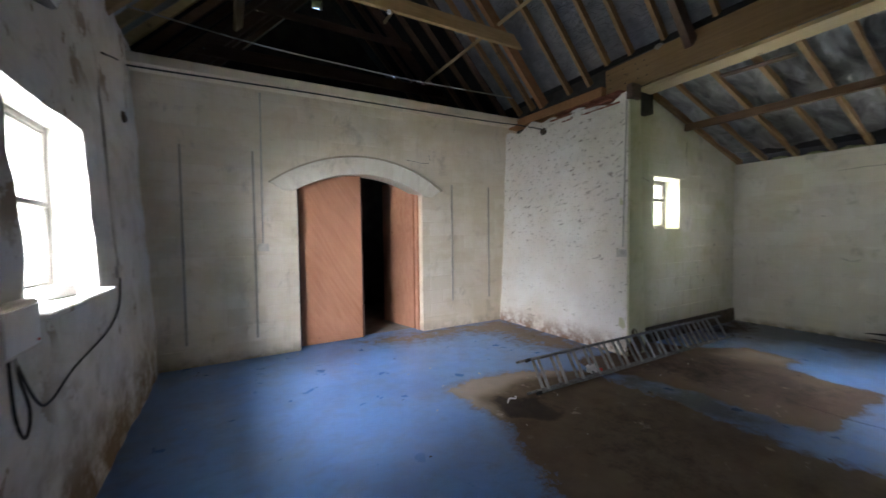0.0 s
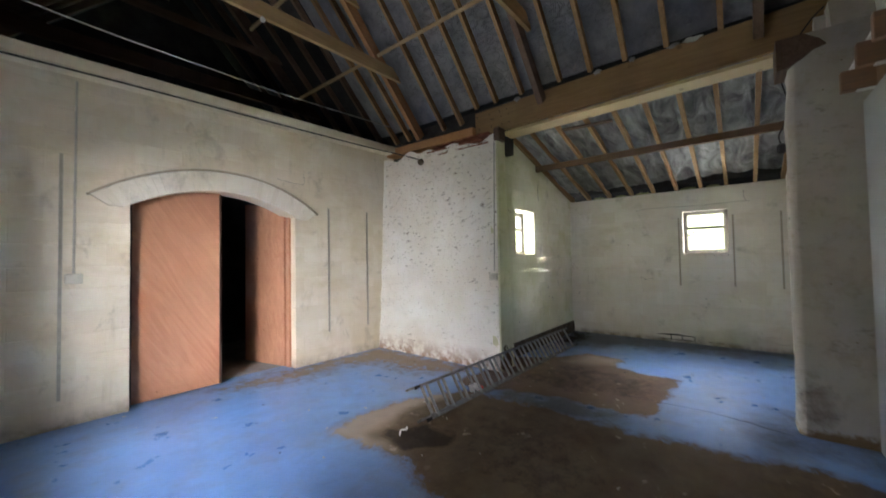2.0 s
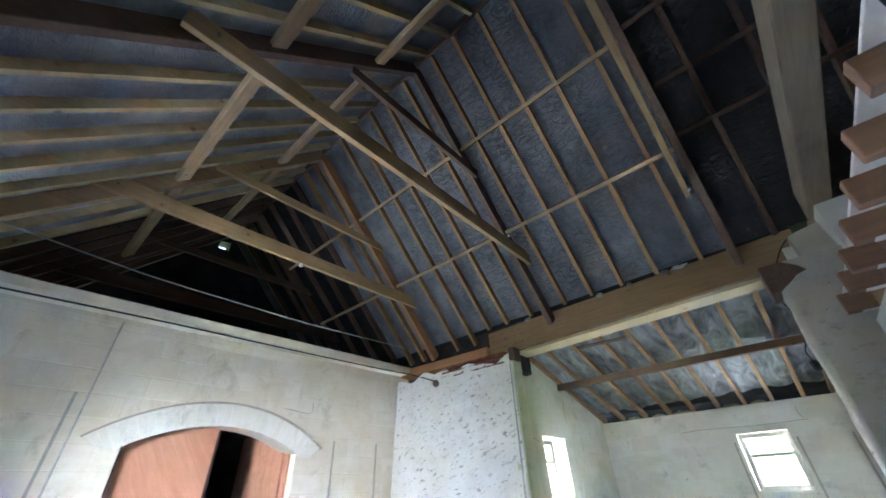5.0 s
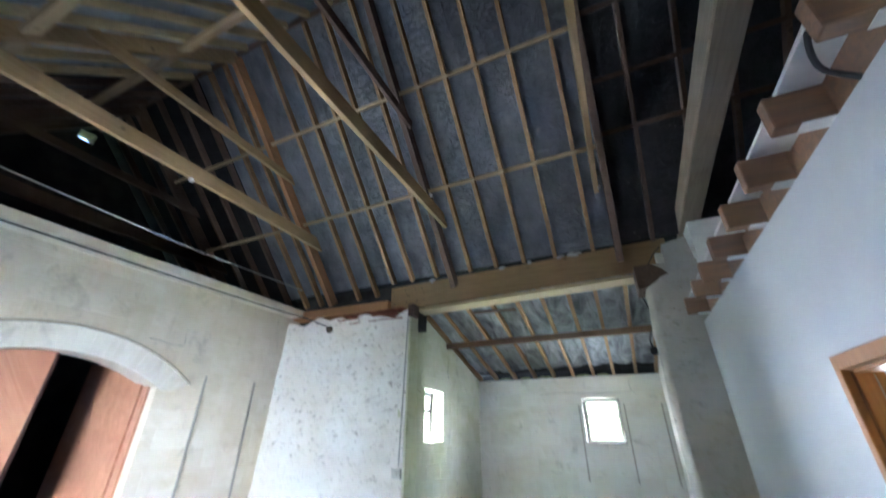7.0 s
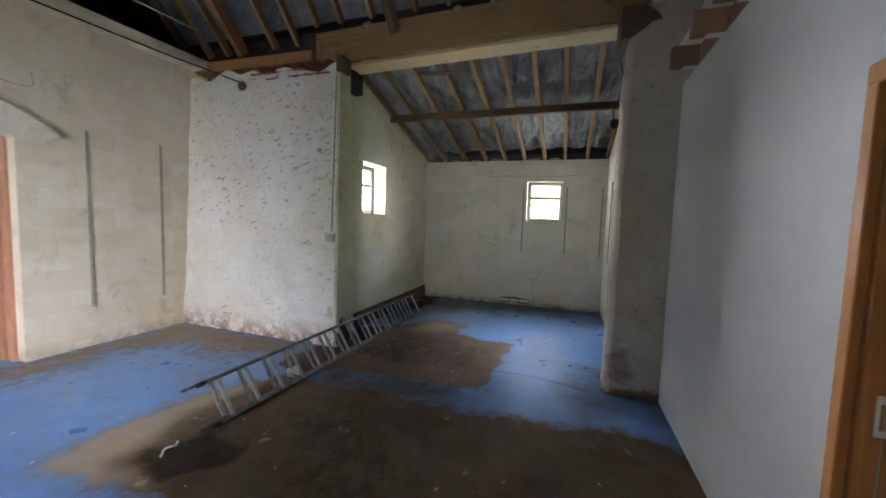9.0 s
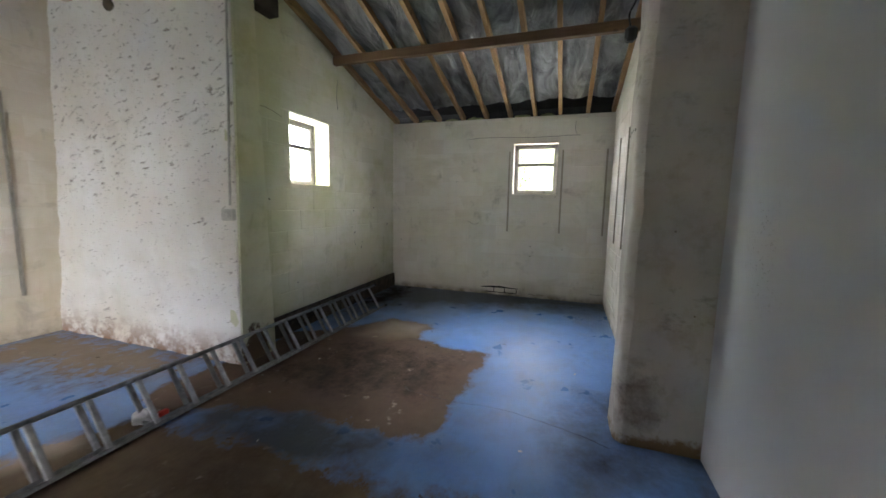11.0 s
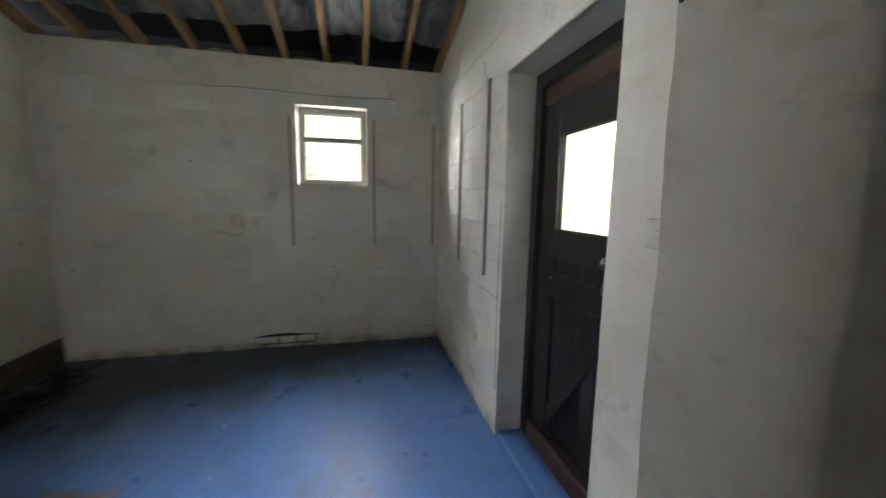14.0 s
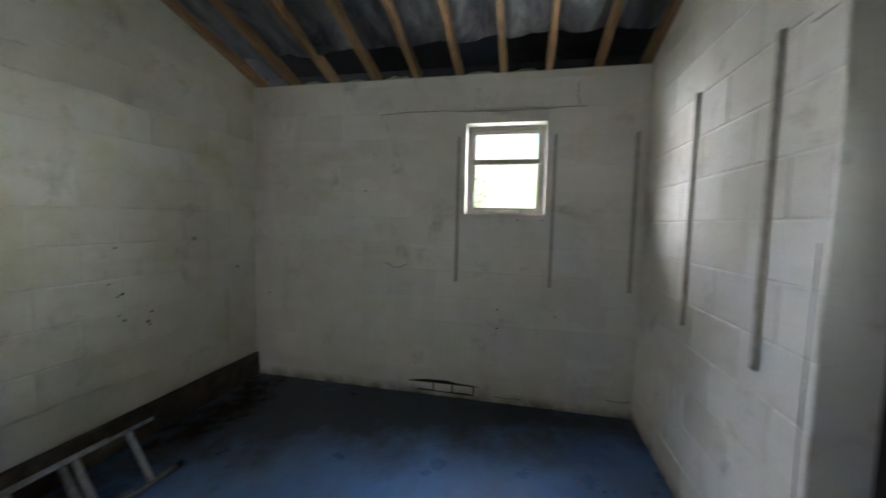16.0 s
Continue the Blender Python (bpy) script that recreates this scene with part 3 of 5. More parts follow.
wall_north = tagged(new("wall_north"), "cream painted block wall with a brick arch doorway", "wall", kind="structure")
part("wall_core", slab(arch_place, steps(-0.9, 5.1, 0.15, (ARCH_L, ARCH_RT)), steps(0, 3.5, 0.2, (SPRING,)), [(ARCH_L, ARCH_RT, 0, SPRING)], 0.3, 0.004, 2.0), M_ARCHWALL, wall_north)

# stone wall beside the lean-to, battered towards its top
def stone_top(y): return 3.5 - 0.12 * (noise.noise(Vector((y * 3, 0, 7))) + 0.6) - 0.1 * max(0, 1 - abs(y - 3.7) / 0.5)
def stone_end(v): return 3.33 + 0.1 * v / 3.5
def stone_place2(u, v, d):
    z = v / 3.5 * stone_top(u)
    u += (stone_end(v) - 3.43) * max(0.0, 1 - (u - 3.43) / 0.6)
    return (4.6 + 0.17 * z / 3.5 + d * (1 - 0.4359 * z / 3.5), u, z)
wall_stone = solo("wall_stone", slab(stone_place2, steps(3.43, 5.85, 0.03), steps(0, 3.5, 0.03), [], 0.39, 0.03, 3.5), M_STONE, "whitewashed rubble stone wall with flaking paint", "wall", "structure")

# lean-to walls
def lean_clip(x, v, low=2.6, high=3.7):
    return v if v <= low else low + (v - low) / (high - low) * (lean_z(x) + 0.09 - low)
SIDE_HOLE, FAR_HOLE, DOOR_HOLE = (5.55, 6.23, 1.64, 2.385), (0.845, 1.495, 1.613, 2.365), (5.33, 6.27, 0.0, 2.215)
M_SIDE = painted_wall("green_tinged_painted_block", (0.75, 0.73, 0.62), (0.6, 0.57, 0.42), (0.53, 0.53, 0.28), 0.6, green_end=5.35)
wall_lean_side = tagged(new("wall_lean_to_side"), "white painted concrete block wall stained green", "wall", kind="structure")
part("wall_core", slab(lambda u, v, d: (u, 3.54 + d, lean_clip(u, v)), steps(4.95, 8.3, 0.15, SIDE_HOLE[:2]), steps(0, 3.7, 0.15, (*SIDE_HOLE[2:], 2.6)), [SIDE_HOLE], 0.3, 0.003), M_SIDE, wall_lean_side)
wall_far = tagged(new("wall_far"), "white painted block wall with a small window", "wall", kind="structure")
part("wall_core", slab(lambda u, v, d: (8.03 + d, u, v), steps(-0.2, 3.54, 0.15, FAR_HOLE[:2]), steps(0, 2.76, 0.15, FAR_HOLE[2:]), [FAR_HOLE], 0.27, 0.004), M_BLOCK, wall_far)
wall_lean_door = tagged(new("wall_lean_to_door"), "white painted block wall with a black stable door", "wall", kind="structure")
part("wall_core", slab(lambda u, v, d: (u, 0.1 - d, lean_clip(u, v)), steps(4.85, 8.3, 0.15, DOOR_HOLE[:2]), steps(0, 3.7, 0.15, (DOOR_HOLE[3], 2.6)), [DOOR_HOLE], 0.3, 0.003), M_BLOCK, wall_lean_door)

# piers
pier = solo("pier_east", slab(lambda u, v, d: (4.576 + u + 0.025 * v / 3.5, 0.335 - 0.008 * v - d - max(0.0, 1 - u / 0.06) ** 2 * 0.05, v), [0, 0.004, 0.012, 0.024, 0.04, 0.06, *steps(0.1, 0.285, 0.04)], steps(0, 3.5, 0.05), [], 0.75, 0.016, 2.2), M_PIER, "rough grey-white rendered pier under the beam", "pier", "structure")
pier_top = solo("pier_top", slab(lambda u, v, d: (4.66 + d + 0.25 * max(0.0, v - 3.5), u, v - 0.22 * max(0.0, u + 0.25) * (v - 3.4) / 0.4), steps(-0.7, 0.02, 0.06), steps(3.4, 3.86, 0.06), [], 0.26, 0.03, 3.0, 4.0), M_PIER, "rough rendered masonry above the pier", "wall", "structure")
pier_green = solo("pier_green", slab(lambda u, v, d: (4.612 + 0.17 * v / 3.5 + u * (0.378 - 0.17 * v / 3.5), stone_end(v) - 0.022 + d, v), steps(0, 1, 0.125), steps(0, 3.42, 0.06), [], 0.135, 0.006, 2.2), M_GREEN, "green stained rendered end of the stone wall", "pier", "structure")

# left wall, leaning outwards
LEFT_HOLE = (2.88, 3.98, 1.21, 2.33)
def left_place(u, v, d): return (-0.5 - 0.045 * v - d, u, v)
wall_west = solo("wall_west", slab(left_place, steps(-0.2, 6.1, 0.06, LEFT_HOLE[:2]), steps(0, 3.78, 0.06, LEFT_HOLE[2:]), [LEFT_HOLE], 0.45, 0.02, 2.4), M_LEFTWALL, "uneven white painted masonry wall with a deep window", "wall", "structure")

for ob in (pier, wall_stone, wall_west):
    ob.data.polygons.foreach_set("use_smooth", [True] * len(ob.data.polygons))
    ob.data.set_sharp_from_angle(angle=radians(42))

# partition to the kitchen
D2 = (1.56, 2.44, 0.0, 2.09)
wall_south = solo("wall_south", slab(lambda u, v, d: (u, -0.13 - d, v), steps(-0.6, 4.62, 0.4, D2[:2]), steps(0, 2.8, 0.4, (D2[3],)), [D2], 0.11), M_BOARD, "smooth pale grey plasterboard partition wall", "wall", "structure")

# floors
def inside(poly, x, y):
    hit, best, n = False, 1e9, len(poly)
    for i in range(n):
        (x0, y0), (x1, y1) = poly[i], poly[(i + 1) % n]
        if (y0 > y) != (y1 > y) and x < x0 + (y - y0) * (x1 - x0) / (y1 - y0):
            hit = not hit
        t = max(0, min(1, ((x - x0) * (x1 - x0) + (y - y0) * (y1 - y0)) / ((x1 - x0) ** 2 + (y1 - y0) ** 2)))
        best = min(best, math.hypot(x - x0 - t * (x1 - x0), y - y0 - t * (y1 - y0)))
    return best if hit else -best


BARE_HALL = [(2.19, 3.58), (2.45, 3.78), (2.78, 3.74), (3.1, 3.6), (3.7, 3.34), (3.82, 3.1), (3.74, 2.8), (3.8, 2.3), (3.77, 1.7), (3.72, 1.35), (3.82, 0.94), (3.89, 0.33), (3.84, -0.06), (3.7, -0.3), (1.3, -0.3), (1.5, 0.7), (1.75, 1.5), (1.92, 1.98), (2.1, 2.2), (2.09, 2.45), (2.15, 3.0), (2.25, 3.3)]
BARE_LEAN = [(5.59, 3.2), (6.22, 2.7), (6.3, 2.09), (5.68, 2.06), (5.68, 1.7), (5.6, 1.37), (4.9, 1.36), (4.5, 1.37), (4.2, 1.43), (4.2, 2.3), (4.0, 2.97), (3.74, 3.12), (4.0, 3.5), (5.5, 3.5)]
BARE_ARCH = [(1.9, 5.9), (2.1, 5.45), (2.9, 5.3), (3.5, 5.35), (3.9, 5.0), (3.9, 4.3), (4.2, 3.9), (4.6, 3.7), (4.7, 5.9)]
TAN_LEAN = [(5.7, 2.75), (6.2, 2.72), (6.3, 2.09), (5.85, 2.1), (5.75, 2.4)]
TAN_RIM = [(2.15, 3.6), (2.45, 3.8), (2.8, 3.76), (3.45, 3.5), (3.4, 3.36), (2.75, 3.48), (2.35, 3.36), (2.25, 3.0)]
WET = [(2.42, 3.3), (2.82, 3.05), (2.78, 2.72), (2.6, 2.64), (2.3, 2.9)]
WET_LEAN = [(4.3, 3.2), (5.5, 2.9), (5.6, 2.3), (5.5, 1.45), (4.6, 1.5), (4.4, 2.3)]
WET_HALL = [(2.6, 2.7), (3.5, 2.9), (3.4, 1.9), (2.9, 1.2), (2.2, 1.6), (2.3, 2.3)]
# Floor areas that come out darker and less glossy.
DARK_FAR = [(5.6, 3.6), (6.9, 2.75), (7.2, 1.9), (7.45, 0.9), (7.7, 0.0), (8.3, 0.0), (8.3, 3.8)]
DARK_STRIP = [(3.6, 3.0), (3.75, 1.6), (4.25, 1.6), (4.35, 2.9)]
DARK_PIER = [(4.0, 0.6), (4.1, -0.3), (5.3, -0.3), (5.2, 0.5), (4.7, 0.8)]
DIRT = [(6.7, 3.5), (6.9, 3.1), (7.5, 3.0), (8.0, 3.2), (8.0, 3.54)]


def floor_sheet(rects, step):
    verts, index, faces = [], {}, []
    def vert(i, j):
        if (i, j) not in index:
            index[i, j] = len(verts)
            x, y = i * step, j * step
            verts.append((x, y, 0.003 * noise.noise(Vector((x * 1.3, y * 1.3, 0)))))
        return index[i, j]
    done = set()
    for x0, x1, y0, y1 in rects:
        for i in range(round(x0 / step), round(x1 / step)):
            for j in range(round(y0 / step), round(y1 / step)):
                if (i, j) not in done:
                    done.add((i, j))
                    faces.append((vert(i, j), vert(i + 1, j), vert(i + 1, j + 1), vert(i, j + 1)))
    me = bpy.data.meshes.new("floor")
    me.from_pydata(verts, [], faces)
    me.materials.append(M_FLOOR)
    layers = {"worn": [], "wet": [], "tan": [], "floor_dark": [], "red": []}
    soft = lambda poly, x, y, w: max(0.0, min(1.0, 0.5 + inside(poly, x, y) / w))
    for x0, y0, z in verts:
        p = Vector((x0, y0, 0))
        x = x0 + 0.11 * noise.noise(p * 2.1) + 0.05 * noise.noise(p * 6.3)
        y = y0 + 0.11 * noise.noise(p * 2.1 + Vector((9, 4, 1))) + 0.05 * noise.noise(p * 6.3 + Vector((2, 7, 3)))
        layers["worn"].append(max(soft(BARE_HALL, x, y, 0.35), soft(BARE_LEAN, x, y, 0.2), 0.8 * soft(BARE_ARCH, x, y, 0.9), 0.7 * soft(DIRT, x, y, 0.5)))
        layers["wet"].append(max(soft(WET, x, y, 0.16), 0.56 * soft(WET_LEAN, x, y, 0.5), 0.45 * soft(WET_HALL, x, y, 0.6), soft(DIRT, x, y, 0.4)))
        layers["floor_dark"].append(max(soft(DARK_FAR, x, y, 1.0), 0.75 * soft(DARK_STRIP, x, y, 0.35), 0.6 * soft(DARK_PIER, x, y, 0.5)))
        layers["red"].append(soft(BARE_LEAN, x, y, 0.6))
        layers["tan"].append(max(soft(TAN_LEAN, x, y, 0.3), soft(TAN_RIM, x, y, 0.15), 0.5 * soft(BARE_ARCH, x, y, 0.5)))
    for key, values in layers.items():
        a = me.attributes.new(key, "FLOAT", "POINT")
        a.data.foreach_set("value", values)
    return me


tagged(new("floor", floor_sheet([(-0.64, 5.0, -0.24, 6.16), (5.0, 8.12, -0.24, 3.6)], 0.04)), "worn blue painted concrete floor with bare brown patches", "floor", kind="structure")
solo("barn_floor", box((-0.9, 6.16, -0.1), (5.1, 10.2, -0.002)), M_CONCRETE, "dusty dark concrete floor of the unlit barn", "floor", "structure")
solo("kitchen_floor", box((-0.6, -3.3, -0.1), (4.6, -0.24, -0.002)), M_CONCRETE, "pale concrete kitchen floor", "floor", "structure")

# barn beyond the arch, shade put into its dark colours, and the added gables
def gable(y0, y1, name, label, low=0.0, hole=None):
    xs = steps(-0.95, 5.15, 0.3, hole[:2] if hole else ())
    vs = steps(low, 6.9, 0.3, hole[2:] if hole else ())
    def place(u, v, d): return (u, y0 + d, min(v, main_z(u) + 0.1))
    return solo(name, slab(place, xs, vs, [hole] if hole else [], y1 - y0), M_SHADEWALL, label, "wall", "structure")


gable(8.7, 9.0, "wall_barn_gable", "barn gable wall with shade put into its colour", hole=(1.9, 2.12, 6.42, 6.63))
gable(-3.6, -3.3, "wall_kitchen_gable", "added gable wall closing the kitchen end, unseen", 0.0)
solo("wall_barn_west", box((-1.2, 6.15, 0), (-0.9, 10.2, 3.8)), M_SHADEWALL, "barn wall with shade put into its colour", "wall", "structure")
solo("wall_barn_east", box((5.0, 5.85, 0), (5.3, 10.2, 3.75)), M_SHADEWALL, "barn wall with shade put into its colour", "wall", "structure")
solo("wall_kitchen_west", box((-1.2, -3.3, 0), (-0.9, -0.2, 3.8)), M_SHADEWALL, "added wall closing the kitchen side, unseen", "wall", "structure")
KW = (-2.55, -1.29, 1.37, 2.46)
wall_kitchen = solo("wall_kitchen", slab(lambda u, v, d: (4.5 + d, u, v), steps(-3.3, -0.24, 0.3, KW[:2]), steps(0, 3.9, 0.3, KW[2:]), [KW], 0.3), M_WHITE, "white painted kitchen wall with a wide window", "wall", "structure")

# ---- roof ----
def roof_sheet(points, y0, y1, step, amp, seed, normal_up):
    """A wrinkled sheet over the profile of (x, z) points from y0 to y1."""
    bm = bmesh.new()
    rows, prof = [], []
    for (x0, z0), (x1, z1) in zip(points, points[1:]):
        n = max(1, round(math.hypot(x1 - x0, z1 - z0) / step))
        prof += [(x0 + (x1 - x0) * i / n, z0 + (z1 - z0) * i / n) for i in range(n)]
    prof.append(points[-1])
    ys = steps(y0, y1, step)
    up = Vector(normal_up).normalized()
    for x, z in prof:
        rows.append([bm.verts.new(Vector((x, y, z)) + up * amp * (noise.fractal(Vector((x * 1.6 + seed, y * 4.2, z)), 1, 2, 3) - abs(math.sin(y * 7.4)) * 0.6)) for y in ys])
    for a, b in zip(rows, rows[1:]):
        for i in range(len(ys) - 1):
            bm.faces.new((a[i], a[i + 1], b[i + 1], b[i]))
    bmesh.ops.solidify(bm, geom=bm.faces[:], thickness=0.03)
    return bm


RISE = 0.1 * math.sqrt(1 + PITCH ** 2)
roof_right = solo("ceiling_right_slope", roof_sheet([(RIDGE_X, RIDGE_Z + RISE), (4.86, main_z(4.86) + RISE)], 0.45, 6.0, 0.12, 0.02, 0, (0.7, 0, 0.7)), M_FELT_DARK, "dark grey roofing felt between rafters", "ceiling", "structure")
roof_dark = solo("ceiling_dark_bay", roof_sheet([(RIDGE_X, RIDGE_Z + RISE), (4.86, main_z(4.86) + RISE)], -3.6, 0.47, 0.12, 0.025, 2, (0.7, 0, 0.7)), M_OLDFELT, "old near-black roofing felt in the end bay", "ceiling", "structure")
roof_left = solo("ceiling_left_slope", roof_sheet([(RIDGE_X, RIDGE_Z + RISE), (-1.25, main_z(-1.25) + RISE)], -3.6, 6.0, 0.12, 0.02, 5, (-0.7, 0, 0.7)), M_FELT, "grey roofing felt between pale rafters", "ceiling", "structure")
roof_barn = solo("ceiling_barn", roof_sheet([(5.4, main_z(5.4) + RISE + 0.03), (RIDGE_X, RIDGE_Z + RISE + 0.03), (-1.25, main_z(-1.25) + RISE + 0.03)], 5.93, 9.3, 0.2, 0.01, 3, (0, 0, 1)), M_BARNROOF, "barn roof boards with the shade put into their black", "ceiling", "structure")
roof_lean = solo("ceiling_lean_to", roof_sheet([(5.06, lean_z(5.06) + 0.1), (7.8, lean_z(7.8) + 0.1)], -0.3, 3.9, 0.05, 0.05, 9, (0.25, 0, 1)), M_SILVER, "silvery crumpled roofing felt over the lean-to", "ceiling", "structure")

def outer_roof(name, label, a, b, y0, y1):
    """Added slate covering, out of view, against light leaks, between two (x, z) edges."""
    return solo(name, prism([a, b, (b[0], b[1] + 0.06), (a[0], a[1] + 0.06)], y0, y1), M_SLATES, label, "roof", "structure")


outer_roof("roof_east", "added outer roof slope closing off light, unseen", (RIDGE_X, RIDGE_Z + 0.34), (5.36, main_z(5.36) + 0.4), -3.8, 9.3)
outer_roof("roof_west", "added outer roof slope closing off light, unseen", (RIDGE_X, RIDGE_Z + 0.34), (-1.5, main_z(-1.5) + 0.4), -3.8, 9.3)
outer_roof("roof_lean_to", "added lean-to outer roof closing off light, unseen", (5.2, lean_z(5.2) + 0.24), (8.42, lean_z(8.42) + 0.24), -0.4, 4.0)
RAFTERS_R = [5.66, 5.33, 4.52, 4.15, 3.77, 3.43, 3.01, 2.46, 2.07, 1.67, 1.25, 0.77, 0.08, -0.42, -0.87, -1.32, -1.77, -2.2, -2.65, -3.1]
RAFTERS_R += [6.05 + 0.45 * i for i in range(6)]
roof_timbers = "roof rafters"
# Barn rafters, from y 6.05, carry the barn's shade as darker wood.
for y in RAFTERS_R:
    foot = 4.83 if -0.2 < y < 3.95 else 4.95
    solo("rafter", bar((RIDGE_X + 0.03, y, main_z(RIDGE_X + 0.03) + 0.07), (foot, y, main_z(foot) + 0.07), 0.05, 0.1, 0.004, (0.7, 0, 0.7)), M_RAFTER if 0.3 < y < 5.9 else M_TRUSS_DARK, "brown sawn softwood common rafter under dark felt", "rafter", "", roof_timbers)
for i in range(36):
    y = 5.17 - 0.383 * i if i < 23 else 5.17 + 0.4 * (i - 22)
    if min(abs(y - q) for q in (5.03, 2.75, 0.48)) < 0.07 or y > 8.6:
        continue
    solo("rafter", bar((RIDGE_X - 0.03, y, main_z(RIDGE_X - 0.03) + 0.07), (-0.8, y, main_z(-0.8) + 0.07), 0.05, 0.1, 0.004, (-0.7, 0, 0.7)), M_RAFTER_NEW if y < 6.0 else M_TRUSS_DARK, "pale yellow softwood rafter under grey felt", "rafter", "", "pale rafters")
solo("ridge_board", bar((RIDGE_X, -3.4, RIDGE_Z + 0.06), (RIDGE_X, 8.65, RIDGE_Z + 0.06), 0.03, 0.16), M_TRUSS_DARK, "dark timber ridge board", "ridge board", "structure")


def truss(y, mat_r, mat_l, low_y, low=(-0.2, 4.5, 4.5, 4.59), upper=(0.74, 5.38, 3.66, 5.4)):
    """low and upper: the collars' ends as (x, z, x, z)."""
    t = thing("roof_truss", "timber roof truss with two collar beams", "roof truss", group="roof trusses", at=(RIDGE_X, y, main_z(RIDGE_X)))
    part("principal_rafter", bar((RIDGE_X, y, RIDGE_Z - 0.02), (4.9, y, main_z(4.9) - 0.02), 0.08, 0.17, 0.006, (0.7, 0, 0.7)), mat_r, t)
    part("principal_rafter", bar((RIDGE_X, y, RIDGE_Z - 0.02), (-0.78, y, main_z(-0.78) - 0.02), 0.08, 0.17, 0.006, (-0.7, 0, 0.7)), mat_l, t)
    # The barn truss has a darker collar, for the barn's shade.
    part("collar_beam", bar((low[0], low_y, low[1]), (low[2], low_y, low[3]), 0.055, 0.19, 0.006), M_TRUSS if y < 6 else M_TRUSS_DARK, t, "long sawn timber tie")
    if upper:
        part("upper_collar", bar((upper[0], low_y + 0.03, upper[1]), (upper[2], low_y + 0.03, upper[3]), 0.05, 0.13, 0.006), M_TRUSS_DARK if mat_r is M_TRUSS_DARK else M_TRUSS, t)
    for x, z in ((low[2] - 0.08, low[3]), (low[0] + 0.2, low[1])):
        part("bolt", tube([(x, low_y - 0.045, z), (x, low_y + 0.045, z)], 0.016), M_ALU, t)
    return t


truss(5.03, M_TRUSS_RED, M_TRUSS, 4.95)
truss(2.75, M_TRUSS_DARK, M_TRUSS_DARK, 2.66, (-0.1, 4.47, 4.36, 4.52), (1.15, 5.42, 3.28, 5.46))
truss(0.48, M_TRUSS_DARK, M_TRUSS_DARK, 0.6, (-0.1, 4.47, 4.3, 4.5), None)
for y in (-2.0, 7.4):
    truss(y, M_TRUSS_DARK, M_TRUSS_DARK, y - 0.08)
solo("tie_beam", bar((-0.9, -0.13, 4.07), (5.3, -0.32, 4.05), 0.2, 0.24, 0.012), M_TIE, "heavy weathered squared timber tie beam", "beam")
SPANS = [(4.99, 2.79), (2.71, 0.52), (0.44, -1.95), (7.35, 5.07)]
for y1, y0 in SPANS:
    for x in (3.9, 2.99) if y1 > 0.45 else (3.82, 3.42, 2.93):
        solo("batten", bar((x, y0, main_z(x) - 0.02), (x, y1, main_z(x) - 0.02), 0.05, 0.05, 0.003, (0.7, 0, 0.7)), M_PURLIN if y1 > 0.45 else M_TRUSS_DARK, "thin softwood bracing batten across the rafters", "batten", "", "bracing battens")
    for x in (0.47, 1.49):
        solo("purlin", bar((x, y0, main_z(x) - 0.05), (x, y1, main_z(x) - 0.03), 0.15, 0.06, 0.005, (-0.7, 0, 0.7)), M_PURLIN, "pale softwood purlin under the pale rafters", "purlin", "", "roof purlins")

# lean-to roof timbers
for y in (3.5, 3.15, 2.74, 2.33, 1.95, 1.58, 1.21, 0.85, 0.47, 0.13):
    solo("lean_to_rafter", bar((5.0, y, lean_z(5.0) + 0.05), (8.15, y, lean_z(8.15) + 0.05), 0.05, 0.1, 0.004), M_RAFTER, "brown softwood rafter of the lean-to roof", "rafter", "", "lean-to rafters")
solo("lean_to_purlin", bar((6.38, 0.1, lean_z(6.38) - 0.04), (6.38, 3.54, lean_z(6.38) - 0.04), 0.07, 0.1, 0.005), M_PURLIN_OLD, "brown timber purlin across the lean-to roof", "purlin")
# Added dark sheets: the eaves' black void is put in as colour.
solo("eaves_void_sheet", bar((7.7, 1.8, lean_z(7.7) + 0.18), (8.4, 1.8, lean_z(8.4) + 0.18), 4.3, 0.03), M_DARK, "added dark sheet standing for the void over the eaves", "board", "structure")
solo("eaves_void_back", box((8.2, -0.2, 2.6), (8.24, 3.8, 2.95)), M_DARK, "added dark board closing the eaves gap", "board", "structure")
for k, (y, w) in enumerate(((2.95, 0.22), (2.53, 0.2), (2.14, 0.26), (1.4, 0.25), (1.03, 0.2))):
    bm = bmesh.new()
    bmesh.ops.create_icosphere(bm, subdivisions=3, radius=1)
    for v in bm.verts:
        n = noise.fractal(v.co * 2.3 + Vector((k, 0, 0)), 1, 2, 3)
        v.co = Vector((8.12 + 0.05 * v.co.x, y + w / 2 * v.co.y * (1 + 0.3 * n), 2.775 + 0.035 * v.co.z * (1 + 0.5 * n)))
    solo("insulation_tuft", bm, M_INSUL, "tuft of yellow-green insulation on the wall head", "insulation", "", "eaves insulation")

# wide beam over the opening to the lean-to
beam = thing("opening_beam", "wide new timber beam over the lean-to opening", "beam", at=(5.08, 1.9, 3.47))
part("beam_face", bar((4.955, 3.88, 3.682), (4.955, -0.06, 3.762), 0.05, 0.385, 0.004), M_BEAM, beam)
part("soffit_board", bar((5.115, 3.45, 3.47), (5.115, 0.36, 3.535), 0.27, 0.04, 0.003), M_SOFFIT, beam, "pale bare plywood soffit")
part("beam_back", bar((5.27, 3.88, 3.682), (5.27, -0.06, 3.762), 0.04, 0.36, 0.004), M_BEAM, beam)
